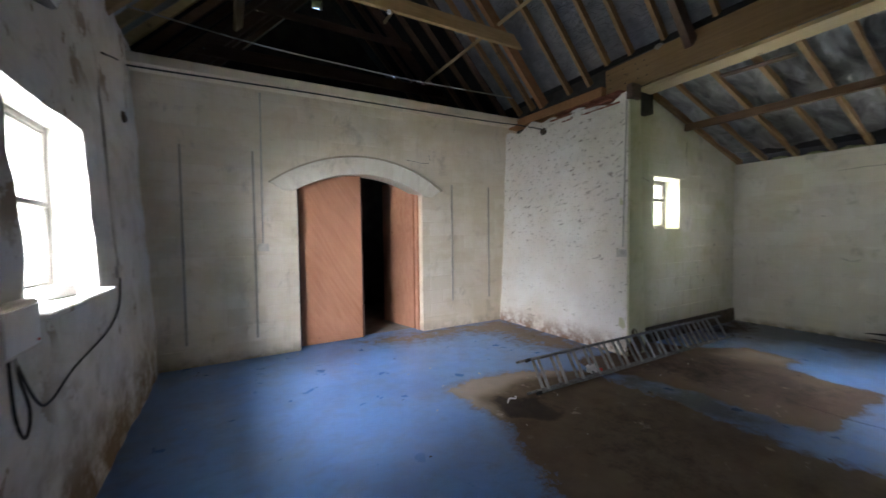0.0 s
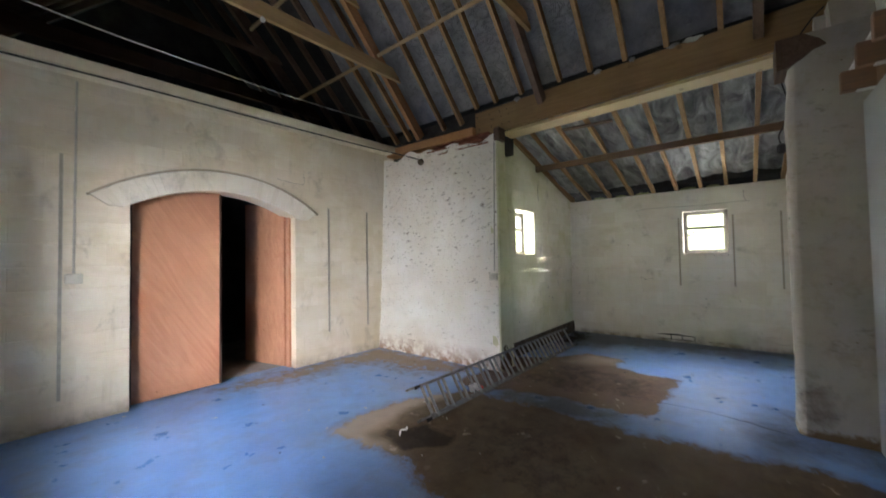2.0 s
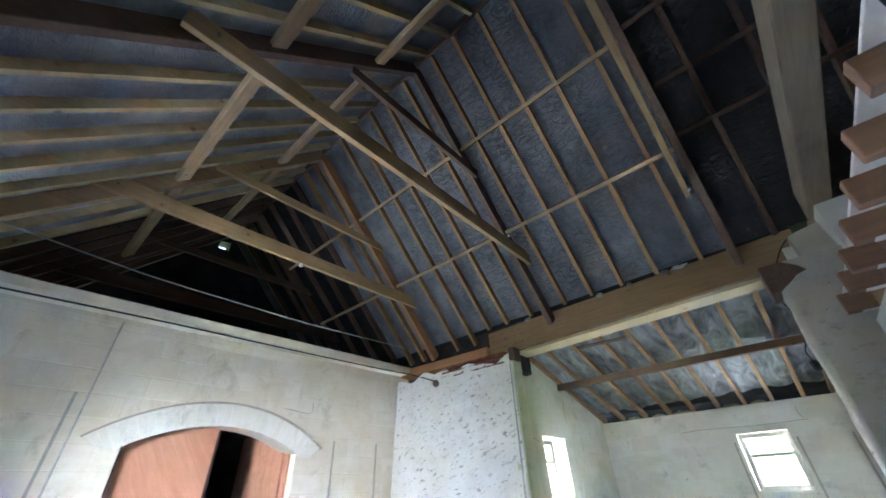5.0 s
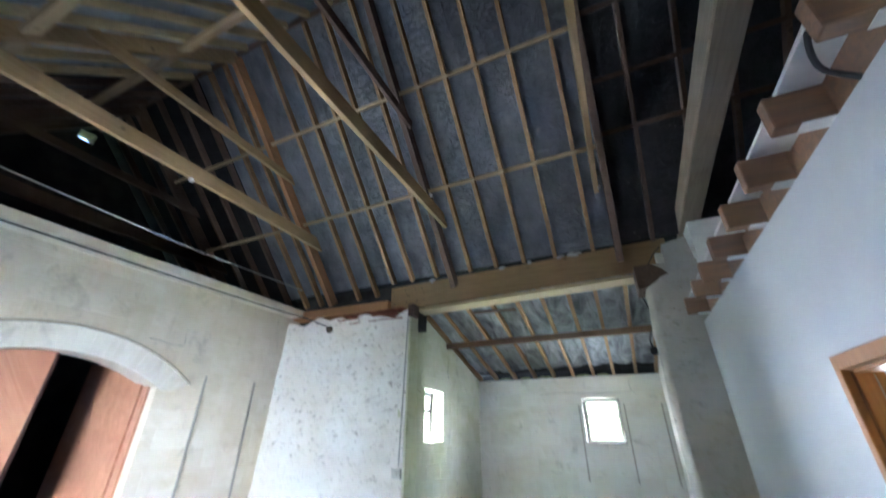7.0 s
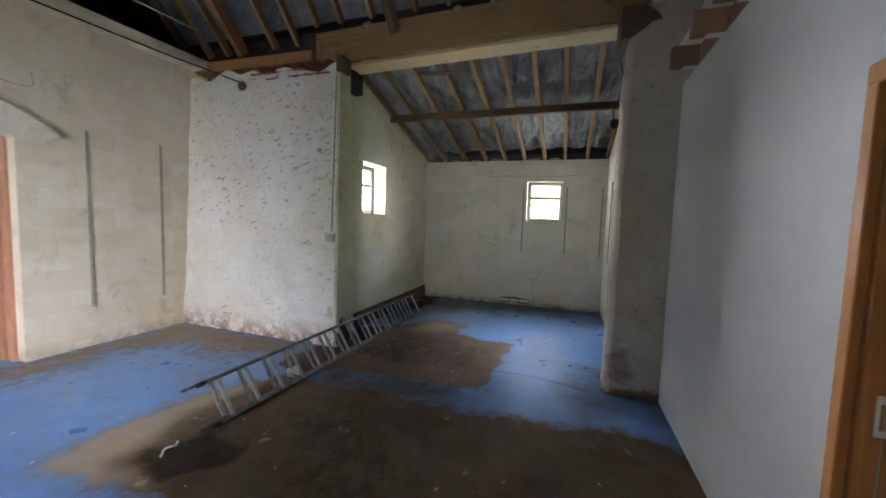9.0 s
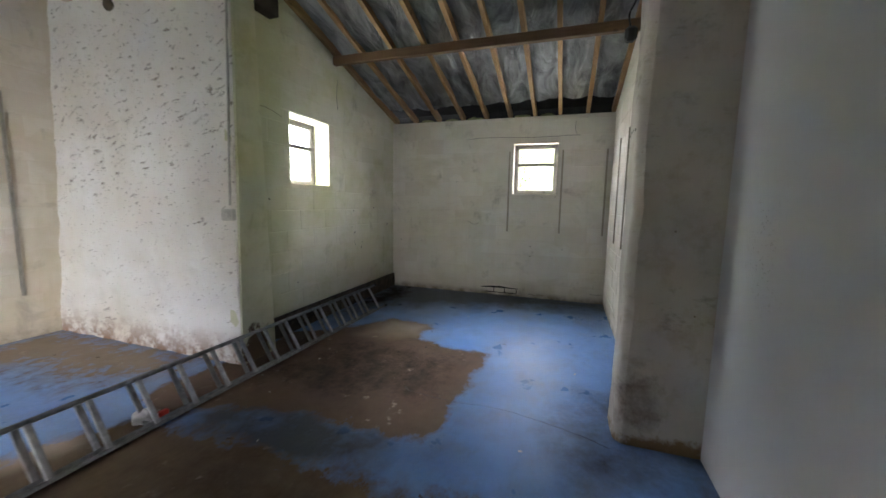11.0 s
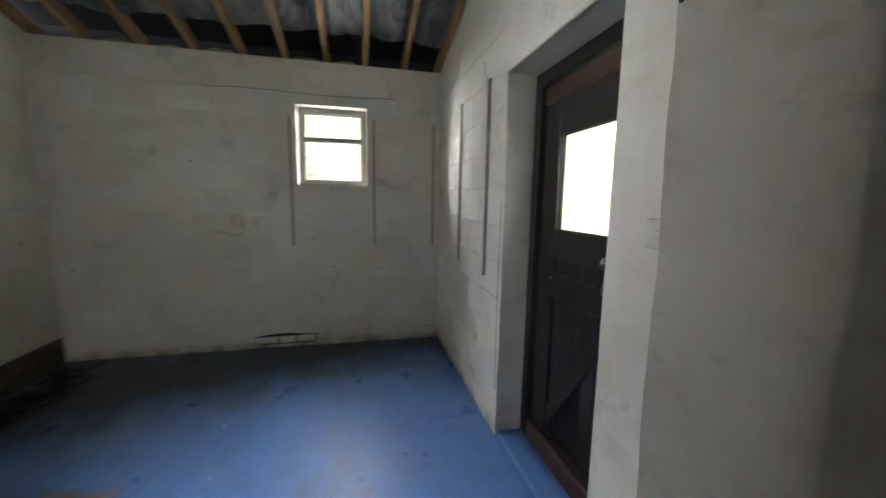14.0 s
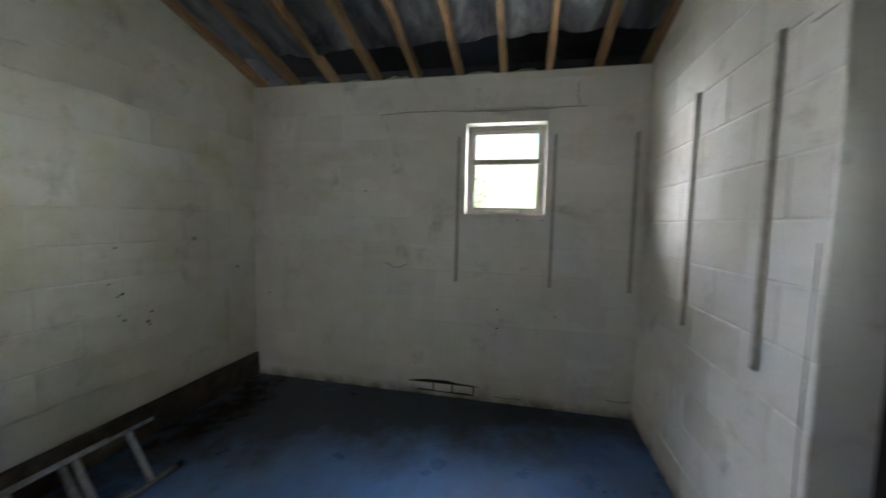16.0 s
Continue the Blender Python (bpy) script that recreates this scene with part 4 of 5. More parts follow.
for y in (3.82, 3.6, 3.42, 3.3):
    for z in (3.6, 3.72, 3.8):
        part("bolt", tube([(4.927, y + 0.02 * math.sin(z * 50), z), (4.94, y + 0.02 * math.sin(z * 50), z)], 0.009, 6), M_DARK, beam)
# Added pieces that stop daylight leaking in at the roof joint.
solo("leak_block", box((5.02, 3.42, 3.2), (5.32, 6.1, 3.95), 0.01), M_SHADEWALL, "added dark block stopping light behind the wall plate", "wall", "structure")
solo("leak_board", box((4.87, -3.6, 3.97), (5.35, 6.1, 4.0)), M_DARK, "added dark board closing light out of the roof joint", "board", "structure")
solo("leak_block_south", box((4.8, -3.3, 3.3), (5.3, -0.35, 3.98), 0.01), M_SHADEWALL, "added dark block stopping light behind the rafter feet", "wall", "structure")
solo("wall_plate", bar((4.93, 5.85, 3.6), (4.93, 3.87, 3.57), 0.2, 0.14, 0.006), M_TRUSS_RED, "red-brown timber wall plate on the stone wall", "beam")

# ---- ledge, arch ring and doors ----
ledge = solo("ledge", bar((-0.7, 5.83, 3.535), (4.95, 5.83, 3.63), 0.42, 0.12, 0.012), M_ARCHWALL, "white painted concrete ledge along the wall head", "ledge", "structure")

ring = thing("brick_arch", "white painted brick segmental arch over the doorway", "arch", "structure", at=(ARCH_X, 5.85, SPRING))
N = 34
for i in range(N):
    a0, a1 = radians(-37 + 74 * i / N + 0.06), radians(-37 + 74 * (i + 1) / N - 0.06)
    pts = []
    for r, a in ((ARCH_R, a0), (ARCH_R, a1), (ARCH_R2, a1), (ARCH_R2, a0)):
        pts.append((ARCH_X + r * math.sin(a), ARCH_CZ + r * math.cos(a)))
    lowest = 2.21
    pts = [(x, max(z, lowest)) for x, z in pts]
    out = 0.04 + 0.003 * math.sin(i * 2.7)
    part("brick", prism(pts, 5.85 - out, 5.96), M_ARCHBRICK, ring)
bed = [(ARCH_X + q * math.sin(radians(a)), max(2.212, ARCH_CZ + q * math.cos(radians(a)))) for q, angles in ((ARCH_R + 0.003, np.linspace(-37, 37, 40)), (ARCH_R2, np.linspace(37, -37, 40))) for a in angles]
part("mortar", prism(bed, 5.815, 5.95), M_ARCHBRICK, ring)
hood = [(ARCH_X + ARCH_R2 * math.sin(radians(a)), ARCH_CZ + ARCH_R2 * math.cos(radians(a))) for a in np.linspace(-37.5, 37.5, 40)]
hood += [(ARCH_X + (ARCH_R2 + 0.02) * math.sin(radians(a)), ARCH_CZ + (ARCH_R2 + 0.02) * math.cos(radians(a))) for a in np.linspace(37.5, -37.5, 40)]
part("hood_edge", prism(hood, 5.775, 5.9), M_HOODSHADE, ring, "moulded edge with its shadow line put into the colour")


def curved_leaf(w0, w1, thick):
    """An arched-top leaf between two widths across the arch's span."""
    n = 14
    pts = [(w0, 0.015), (w1, 0.015)]
    for i in range(n + 1):
        x = w1 + (w0 - w1) * i / n
        pts.append((x, min(soffit_z(max(ARCH_L, min(ARCH_RT, x))) + 0.02, 2.53)))
    return pts


left_leaf = thing("arched_door", "closed red-brown plywood leaf of the arched door", "door", group="arched doors", at=(1.1, 6.02, 0))
part("leaf", prism(curved_leaf(1.1, 2.02, 0.04), 6.0, 6.04), M_PLY, left_leaf)
part("edge_strip", box((2.005, 5.99, 0.02), (2.035, 6.045, 2.48), 0.003), M_DARKBROWN, left_leaf)
right_leaf = thing("arched_door", "red-brown plywood door leaf standing open inwards", "door", group="arched doors", at=(2.93, 6.06, 0))
right_leaf.rotation_euler = (0, 0, radians(-78))
ob = part("leaf", prism([(x - 2.93, z) for x, z in curved_leaf(2.02, 2.93, 0.04)], -0.02, 0.02), M_PLY, right_leaf)
ob.location = (0, 0, 0)
# The strip at x 1.075 is a dark stand-in for a shaded gap.
for x in (1.075, 2.945):
    solo("door_post", box((x, 5.97, 0), (x + 0.035, 6.1, 2.3), 0.004), M_DARKBROWN if x < 2 else M_PLY, "post of the arched doorway, the dark one standing for a gap", "door post", "structure")


# slotted shelf uprights
def shelf_strip(p, height, out, flip=0):
    """A slotted steel upright whose foot is at p, on a wall facing out."""
    out = Vector(out)
    side = Vector((0, 0, 1)).cross(out)
    m = Matrix((side, -out, Vector((0, 0, 1)))).transposed().to_4x4()
    m.translation = p
    t = thing("shelf_upright", "slotted grey steel shelf upright screwed to the wall", "shelf upright", group="shelf uprights", at=p)
    t.location = p
    bm = box((-0.013, -0.003, 0), (0.013, 0.0, height))
    add_box(bm, (-0.013, -0.014, 0), (-0.010, 0.0, height)), add_box(bm, (0.010, -0.014, 0), (0.013, 0.0, height))
    n = int(height / 0.05)
    for i in range(n):
        z = 0.02 + i * 0.05
        add_box(bm, (-0.010, -0.014, z), (-0.002, -0.011, z + 0.03)), add_box(bm, (0.002, -0.014, z), (0.010, -0.011, z + 0.03))
        add_box(bm, (-0.010, -0.014, z + 0.03), (0.010, -0.011, z + 0.05))
    bm.transform(m)
    part("channel", bm, M_RUSTSTRIP, t)
    for z in (0.06, height / 2, height - 0.06):
        a = m @ Vector((0, -0.003, z))
        part("screw", tube([a, a + out * 0.004], 0.005, 6), M_DARK, t)


for x, z0, z1 in ((-0.23, 0.28, 2.69), (0.54, 0.27, 2.69), (3.55, 0.45, 2.435), (4.33, 0.45, 2.44)):
    shelf_strip((x, 5.845, z0), z1 - z0, (0, -1, 0))
for y, z0, z1 in ((1.555, 1.035, 2.25), (0.778, 1.03, 2.26), (0.177, 1.02, 2.26)):
    shelf_strip((8.025, y, z0), z1 - z0, (-1, 0, 0))
for x in (7.208, 6.555):
    shelf_strip((x, 0.105, 0.995), 1.27, (0, 1, 0))


# windows
def window(name, label, m, w, h, mat, sash, bars=(0.58,), mullions=(), wide=0.038):
    """A timber window; m takes (across, out to the room, up) from its lower left corner to the world."""
    t = tagged(new(name), label, "window", kind="structure")
    t.matrix_world = m
    def piece(n, lo, hi, mt, parent=t, bev=0.004):
        ob = new(n, mesh_of(n, box(lo, hi, bev), mt))
        ob.parent = parent
        return ob
    fr = piece("window_frame", (0, -0.04, 0), (wide, 0.03, h), mat)
    piece("window_frame", (w - wide, -0.04, 0), (w, 0.03, h), mat)
    piece("window_frame", (wide, -0.04, 0), (w - wide, 0.03, wide), mat)
    piece("window_frame", (wide, -0.04, h - wide), (w - wide, 0.03, h), mat)
    for b in bars:
        piece("transom", (wide, -0.035, h * b - wide / 2), (w - wide, 0.036, h * b + wide / 2), mat)
    for b in mullions:
        piece("mullion", (w * b - wide / 2, -0.03, wide), (w * b + wide / 2, 0.033, h - wide), mat)
    xs = [wide, *[w * b for b in mullions], w - wide]
    zs = [wide, *[h * b for b in bars], h - wide]
    for x0, x1 in zip(xs, xs[1:]):
        for z0, z1 in zip(zs, zs[1:]):
            pane = piece("pane", (x0, -0.008, z0), (x1, -0.004, z1), M_GLASS, t, 0)
            pane.visible_shadow = False
            if sash:
                for lo, hi in (((x0, -0.02, z0), (x0 + 0.018, 0.02, z1)), ((x1 - 0.018, -0.02, z0), (x1, 0.02, z1)), ((x0 + 0.018, -0.02, z0), (x1 - 0.018, 0.02, z0 + 0.018)), ((x0 + 0.018, -0.02, z1 - 0.018), (x1 - 0.018, 0.02, z1))):
                    piece("sash_bar", lo, hi, mat)
    return t


window("window_1", "small weathered timber window in the lean-to side wall", Matrix(((1, 0, 0, 5.55), (0, -1, 0, 3.78), (0, 0, 1, 1.64), (0, 0, 0, 1))), 0.68, 0.745, M_WINFRAME, True, (0.6,), wide=0.048)
window("window_2", "small timber casement window in the far wall", Matrix(((0, -1, 0, 8.17), (1, 0, 0, 0.845), (0, 0, 1, 1.613), (0, 0, 0, 1))), 0.65, 0.752, M_WINFRAME, True, (0.6,), wide=0.048)
window("window_3", "tall timber sash window in the deep masonry reveal", Matrix(((0, 1, 0, -0.82), (-1, 0, 0, 3.98), (0, 0, 1, 1.25), (0, 0, 0, 1))), 1.1, 1.08, M_WINFRAME, True, (0.52,), (0.5,))
window("window_4", "grey-green framed kitchen window", Matrix(((0, -1, 0, 4.62), (1, 0, 0, -2.55), (0, 0, 1, 1.37), (0, 0, 0, 1))), 1.26, 1.09, M_GREYPLASTIC, False, (0.5,), (0.33, 0.67))
solo("window_sill", box((-0.9, 2.9, 1.2), (-0.47, 4.02, 1.235), 0.008, pose(0, 0, 0)), M_LEFTWALL, "rough white window sill board", "window sill", "structure")
pk = solo("white_box", box((-0.12, -0.05, 0), (0.12, 0.05, 0.07), 0.006, pose(-0.66, 3.5, 1.236, 0, 0, 70)), M_WHITE, "white cardboard box lying on the window sill", "box")
pk2 = solo("plastic_tub", box((-0.06, -0.04, 0), (0.06, 0.04, 0.05), 0.01, pose(-0.7, 3.86, 1.236, 0, 0, 20)), M_PLASTIC, "small cream plastic tub on the window sill", "tub")

# ---- kitchen doorway and joists ----
frame2 = tagged(new("door_frame"), "varnished orange pine door frame with no door", "door frame", kind="structure")
for x0, x1, f in ((2.375, 2.44, 1), (1.56, 1.625, -1)):
    part("jamb", box((x0 + (0.014 if f > 0 else 0), -0.158, 0), (x1 - (0.014 if f < 0 else 0), -0.126, 2.025), 0.004), M_PINE, frame2)
    part("jamb", box((x0, -0.222, 0), (x1, -0.1605, 2.025), 0.003), M_PINE, frame2)
    part("jamb", box((x0 + (0.006 if f > 0 else 0), -0.262, 0), (x1 - (0.006 if f < 0 else 0), -0.2245, 2.025), 0.004), M_PINE, frame2)
part("head", box((1.56, -0.158, 2.025), (2.44, -0.126, 2.088), 0.004), M_PINE, frame2)
part("head", box((1.56, -0.262, 2.01), (2.44, -0.1605, 2.088), 0.004), M_PINE, frame2)
plate = part("strike_plate", merged(box((2.369, -0.236, 0.945), (2.376, -0.228, 1.075), 0.001), box((2.369, -0.21, 0.945), (2.376, -0.2, 1.075), 0.001), box((2.369, -0.228, 0.945), (2.376, -0.21, 0.965), 0.001), box((2.369, -0.228, 1.05), (2.376, -0.21, 1.075), 0.001)), M_WHITE, frame2, "worn white strike plate")
part("draught_strip", tube(smooth_line([(2.376, -0.2232, 0.02), (2.375, -0.2236, 0.9), (2.376, -0.223, 1.4), (2.375, -0.2233, 2.0)], 5), 0.0022, 5), M_CONDUIT, frame2, "thin pale draught strip")
JOISTS = [4.255, 3.75, 3.345, 2.905, 2.47, 2.055, 1.645, 1.215, 0.8, 0.38, -0.04]
for x in JOISTS:
    j = thing("floor_joist", "red-brown sawn loft joist end over the partition", "joist", group="loft joists", at=(x, 0.0, 2.81))
    part("joist_timber", box((x - 0.03, -3.2, 2.806), (x + 0.035, 0.045, 2.962), 0.005), M_JOIST, j)
    part("paint_drip", box((x - 0.028, -0.135, 2.801), (x + 0.033, -0.05 + 0.02 * math.sin(x * 9), 2.8055)), M_WHITE, j, "white paint on the underside")
for x0, x1 in zip(JOISTS[1:], JOISTS):
    solo("noggin", box((x0 + 0.037, -0.17, 2.803), (x1 - 0.032, -0.135, 2.94 + 0.015 * math.sin(x0 * 7)), 0.004), M_JOIST, "red-brown timber noggin between the loft joists", "noggin", "", "loft noggins")
solo("loft_deck", box((-0.9, -3.3, 2.964), (4.6, -0.005, 2.985), 0.003), M_WHITE, "pale painted boards of the loft floor", "loft floor", "structure")
ks = thing("kitchen_sink", "white glazed butler sink on a brick pier", "sink", at=(4.2, -1.75, 0))
part("basin", merged(box((3.98, -2.2, 0.64), (4.495, -1.4, 0.7), 0.01), box((3.98, -2.2, 0.7), (4.03, -1.4, 0.88), 0.01), box((4.44, -2.2, 0.7), (4.495, -1.4, 0.88), 0.01), box((4.03, -2.2, 0.7), (4.44, -2.15, 0.88), 0.01), box((4.03, -1.45, 0.7), (4.44, -1.4, 0.88), 0.01)), M_TILE, ks)
for i in range(8):
    part("brick", box((4.05, -1.62, i * 0.08), (4.26, -1.42, i * 0.08 + 0.072), 0.004), M_BRICK, ks)
    part("brick", box((4.27, -1.62, i * 0.08), (4.48, -1.42, i * 0.08 + 0.072), 0.004), M_BRICK, ks)
tiles = thing("tile_splashback", "white square tiles below the kitchen window", "tiles", at=(4.49, -2.0, 0.9))
for r in range(3):
    for c in range(13):
        y = -0.9 - c * 0.152
        part("tile", box((4.488, y - 0.149, 0.9 + r * 0.152), (4.497, y, 1.049 + r * 0.152), 0.002), M_TILE, tiles)

# ---- lean-to door ----
door = tagged(new("door_1"), "black-stained ledged stable door with a glazed upper half", "door", kind="structure")
part("frame_post", box((6.2, -0.2, 0), (6.27, -0.07, 2.21), 0.004), M_BLACKWOOD, door)
part("frame_post", box((5.33, -0.2, 0), (5.39, -0.07, 2.21), 0.004), M_BLACKWOOD, door)
part("frame_head", box((5.39, -0.2, 2.135), (6.2, -0.07, 2.21), 0.004), M_BLACKWOOD, door)
leaf = part("leaf", merged(box((5.4, -0.15, 0.04), (5.55, -0.105, 2.12), 0.004), box((6.035, -0.15, 0.04), (6.19, -0.105, 2.12), 0.004), box((5.55, -0.149, 1.845), (6.035, -0.106, 2.12), 0.004), box((5.55, -0.149, 1.2), (6.035, -0.106, 1.345), 0.004), box((5.55, -0.149, 0.04), (6.035, -0.106, 0.2), 0.004)), M_BLACKWOOD, door)
for i in range(5):
    part("plank", box((5.55 + i * 0.097, -0.145, 0.2), (5.6445 + i * 0.097, -0.125, 1.2), 0.003), M_BLACKWOOD, door)
part("brace", prism([(6.02, 0.2), (6.02, 0.33), (5.56, 1.0), (5.56, 0.87)], -0.125, -0.104), M_BLACKWOOD, door)
part("ledge_rail", box((5.42, -0.106, 0.99), (6.12, -0.084, 1.12), 0.006), M_BLACKWOOD, door)
part("top_rail", box((5.41, -0.106, 2.03), (6.18, -0.09, 2.118), 0.004), M_DARKBROWN, door, "dark red-brown top rail")
part("weather_board", box((5.41, -0.106, 0.04), (6.18, -0.065, 0.17), 0.008), M_DARKBROWN, door, "dark brown weather board")
part("head_stop", box((5.39, -0.2, 2.121), (6.2, -0.156, 2.16)), M_BLACKWOOD, door)
gp = part("pane", box((5.55, -0.13, 1.345), (6.035, -0.126, 1.845)), M_GLASS, door)
gp.visible_shadow = False
for lo, hi in (((5.55, -0.106, 1.345), (6.035, -0.1, 1.356)), ((5.55, -0.106, 1.834), (6.035, -0.1, 1.845)), ((6.024, -0.106, 1.356), (6.035, -0.1, 1.834)), ((5.55, -0.106, 1.356), (5.561, -0.1, 1.834))):
    part("glazing_bead", box(lo, hi), M_DARKBROWN, leaf)
part("bolt_screw", tube([(6.0, -0.084, 1.09), (6.0, -0.078, 1.09)], 0.01, 8), M_CHROME, door)
part("knob_stem", tube([(5.52, -0.106, 1.25), (5.52, -0.07, 1.25)], 0.011), M_CHROME, leaf)
kb = bmesh.new()
bmesh.ops.create_uvsphere(kb, u_segments=14, v_segments=10, radius=0.027, matrix=pose(5.52, -0.052, 1.25))
part("door_knob", kb, M_CHROME, leaf, "dull round metal knob")
part("lock_case", merged(box((5.43, -0.106, 1.15), (5.58, -0.09, 1.21), 0.004), box((5.45, -0.083, 1.1), (5.57, -0.07, 1.16), 0.004)), M_CHROME, leaf, "pale worn metal rim lock")

solo("door_sill", box((5.33, -0.2, 0.0), (6.27, 0.08, 0.035), 0.006), M_FLOOR, "blue painted concrete door sill", "door sill", "structure")


# ---- ladder ----
def ladder():
    t = thing("ladder", "dull aluminium double extension ladder lying on its edge", "ladder", at=(4.8, 3.1, 0))
    a, b = Vector((2.82, 3.07, 0.03)), Vector((6.7, 3.0, 0.03))
    d = (b - a).normalized()
    length = (b - a).length
    across = Vector((0.0, 0.165, 0.27)).normalized()
    across = (across - across.dot(d) * d).normalized()
    n = d.cross(across)
    def m(o):
        q = Matrix((d, across, n)).transposed().to_4x4()
        q.translation = o
        return q
    for k, (off, start, end, w) in enumerate(((0.0, 0.0, length, 0.32), (-0.05, -0.1, length - 0.25, 0.33))):
        for side in (0.0, w):
            if k == 1 and side == 0.0:
                s0 = 0.025
            else:
                s0 = side
            bm = box((start, s0 - 0.011, off - 0.026 if k == 0 else off - 0.014), (end, s0 + 0.011, off + 0.014 if k == 0 else off + 0.026), 0.003, m(a))
            stile = part("stile", bm, M_ALU, t)
            if k == 0:
                for x in (0.0, length - 0.02):
                    part("rubber_foot", box((x - 0.01, s0 - 0.016, -0.034), (x + 0.03, s0 + 0.016, 0.02), 0.004, m(a)), M_CABLE, stile)
        x = 0.14 if k == 0 else 0.11
        while x < end - 0.05:
            p, q = m(a) @ Vector((x, 0.0 if k == 0 else 0.025, off)), m(a) @ Vector((x, w, off))
            part("rung", bar(p, q, 0.03, 0.024, 0.004, n), M_RUNG, t)
            x += 0.255
    return t


ladder()
tag = thing("white_rag", "crumpled white plastic tape with a red end on the ladder", "plastic tape", at=(3.72, 3.2, 0.1))
bm = bmesh.new()
bmesh.ops.create_icosphere(bm, subdivisions=3, radius=0.07)
for v in bm.verts:
    v.co = Vector((v.co.x * 0.9, v.co.y * 0.8, v.co.z * 0.7)) * (1 + 0.5 * noise.noise(v.co * 22)) + Vector((3.72, 3.16, 0.07))
part("tape", bm, M_WHITE, tag)
part("red_end", box((3.77, 3.1, 0.02), (3.83, 3.14, 0.07), 0.008), M_RED, tag)

# ---- cables, sockets and boxes ----
def cable(name, pts, r, mat, label):
    return solo(name, tube(smooth_line(pts), r, 7), mat, label, "cable")


cable("slack_wire", [(-0.6, 5.5, 4.0), (0.6, 5.5, 3.91), (1.65, 5.5, 3.895), (2.8, 5.5, 3.9), (4.6, 5.5, 3.97)], 0.009, M_CONDUIT, "slack grey wire hung across the roof")
cable("ledge_cable", [(-0.64, 4.7, 3.17), (-0.66, 5.3, 3.36), (-0.6, 5.6, 3.43), (1.0, 5.606, 3.475), (2.6, 5.606, 3.5), (4.2, 5.606, 3.535), (4.74, 5.55, 3.54), (4.735, 5.0, 3.33), (4.735, 4.88, 3.28)], 0.01, M_CABLE, "dark cable clipped along the ledge")
cable("wall_cable", [(-0.56, 4.56, 1.27), (-0.53, 4.35, 1.05), (-0.525, 4.0, 0.92), (-0.52, 3.3, 0.86), (-0.515, 2.95, 0.8), (-0.515, 2.8, 0.87), (-0.55, 2.72, 1.1)], 0.006, M_CABLE, "black cable hanging in a loop on the wall")
cable("wall_cable", [(-0.54, 2.66, 1.1), (-0.52, 2.64, 0.85), (-0.515, 2.7, 0.74), (-0.52, 2.76, 0.85), (-0.55, 2.7, 1.1)], 0.006, M_CABLE, "black cable loop under the electric box")
cable("conduit", [(-0.65, 4.5, 3.1), (-0.6, 4.47, 2.4), (-0.575, 4.45, 1.8), (-0.56, 4.5, 1.36)], 0.009, M_CONDUIT, "painted conduit running down the rubble wall")
cable("conduit", [(0.645, 5.84, 3.45), (0.64, 5.84, 2.5), (0.635, 5.84, 1.5)], 0.01, M_CONDUIT, "thin painted conduit down the arch wall")
cable("conduit", [(4.75, 3.44, 3.3), (4.705, 3.43, 2.4), (4.655, 3.42, 1.4)], 0.01, M_CONDUIT, "grey conduit down the corner of the stone wall")
cable("conduit", [(5.065, 0.112, 3.3), (5.07, 0.112, 2.4), (5.08, 0.106, 1.45)], 0.005, M_CONDUIT, "painted conduit beside the black door")


def socket_box(name, lo, hi, out, label, rocker=True):
    t = thing(name, label, name.replace("_", " "), at=tuple((a + b) / 2 for a, b in zip(lo, hi)))
    part("box_body", box(lo, hi, 0.005), M_PLASTIC, t)
    c = Vector([(a + b) / 2 for a, b in zip(lo, hi)])
    o = Vector(out)
    half = Vector([(b - a) / 2 for a, b in zip(lo, hi)])
    face = c + Vector([o[i] * half[i] for i in range(3)])
    if rocker:
        part("rocker", box(face - 0.012 * (Vector((1, 1, 1))), face + 0.012 * Vector((1, 1, 1)) - 0.006 * o, 0.003), M_PLASTIC, t)
    return t


socket_box("light_switch", (0.57, 5.81, 1.4), (0.7, 5.848, 1.5), (0, -1, 0), "cream surface-mounted switch on the arch wall")
socket_box("light_switch", (4.625, 3.375, 1.27), (4.675, 3.495, 1.37), (-1, 0, 0), "cream surface-mounted switch at the stone wall corner")
socket_box("light_switch", (5.03, 0.1, 1.37), (5.13, 0.132, 1.455), (0, 1, 0), "old cream switch box beside the black door")
socket_box("junction_box", (-0.585, 4.44, 1.26), (-0.54, 4.58, 1.36), (1, 0, 0), "grey-white socket box on the rubble wall", False)
meter = thing("electric_box", "white electric box with a red pilot light", "electric box", at=(-0.5, 2.72, 1.2))
part("box_body", box((-0.57, 2.5, 1.1), (-0.5, 2.84, 1.32), 0.01), M_PLASTIC, meter)
lid = part("box_lid", box((-0.5, 2.52, 1.12), (-0.492, 2.82, 1.3), 0.003), M_WHITE, meter)
part("pilot_light", tube([(-0.495, 2.79, 1.14), (-0.487, 2.79, 1.14)], 0.006), M_RED, lid)

flood = thing("floodlight", "black floodlight on a bracket above the window", "floodlight", at=(-0.5, 2.85, 2.75))
part("lamp_housing", box((-0.1, -0.14, -0.09), (0.02, 0.14, 0.09), 0.015, pose(-0.42, 2.85, 2.76, 0, 25, 0)), M_CABLE, flood)
part("lamp_glass", box((0.021, -0.11, -0.07), (0.026, 0.11, 0.07), 0.002, pose(-0.42, 2.85, 2.76, 0, 25, 0)), M_GREYPLASTIC, flood)
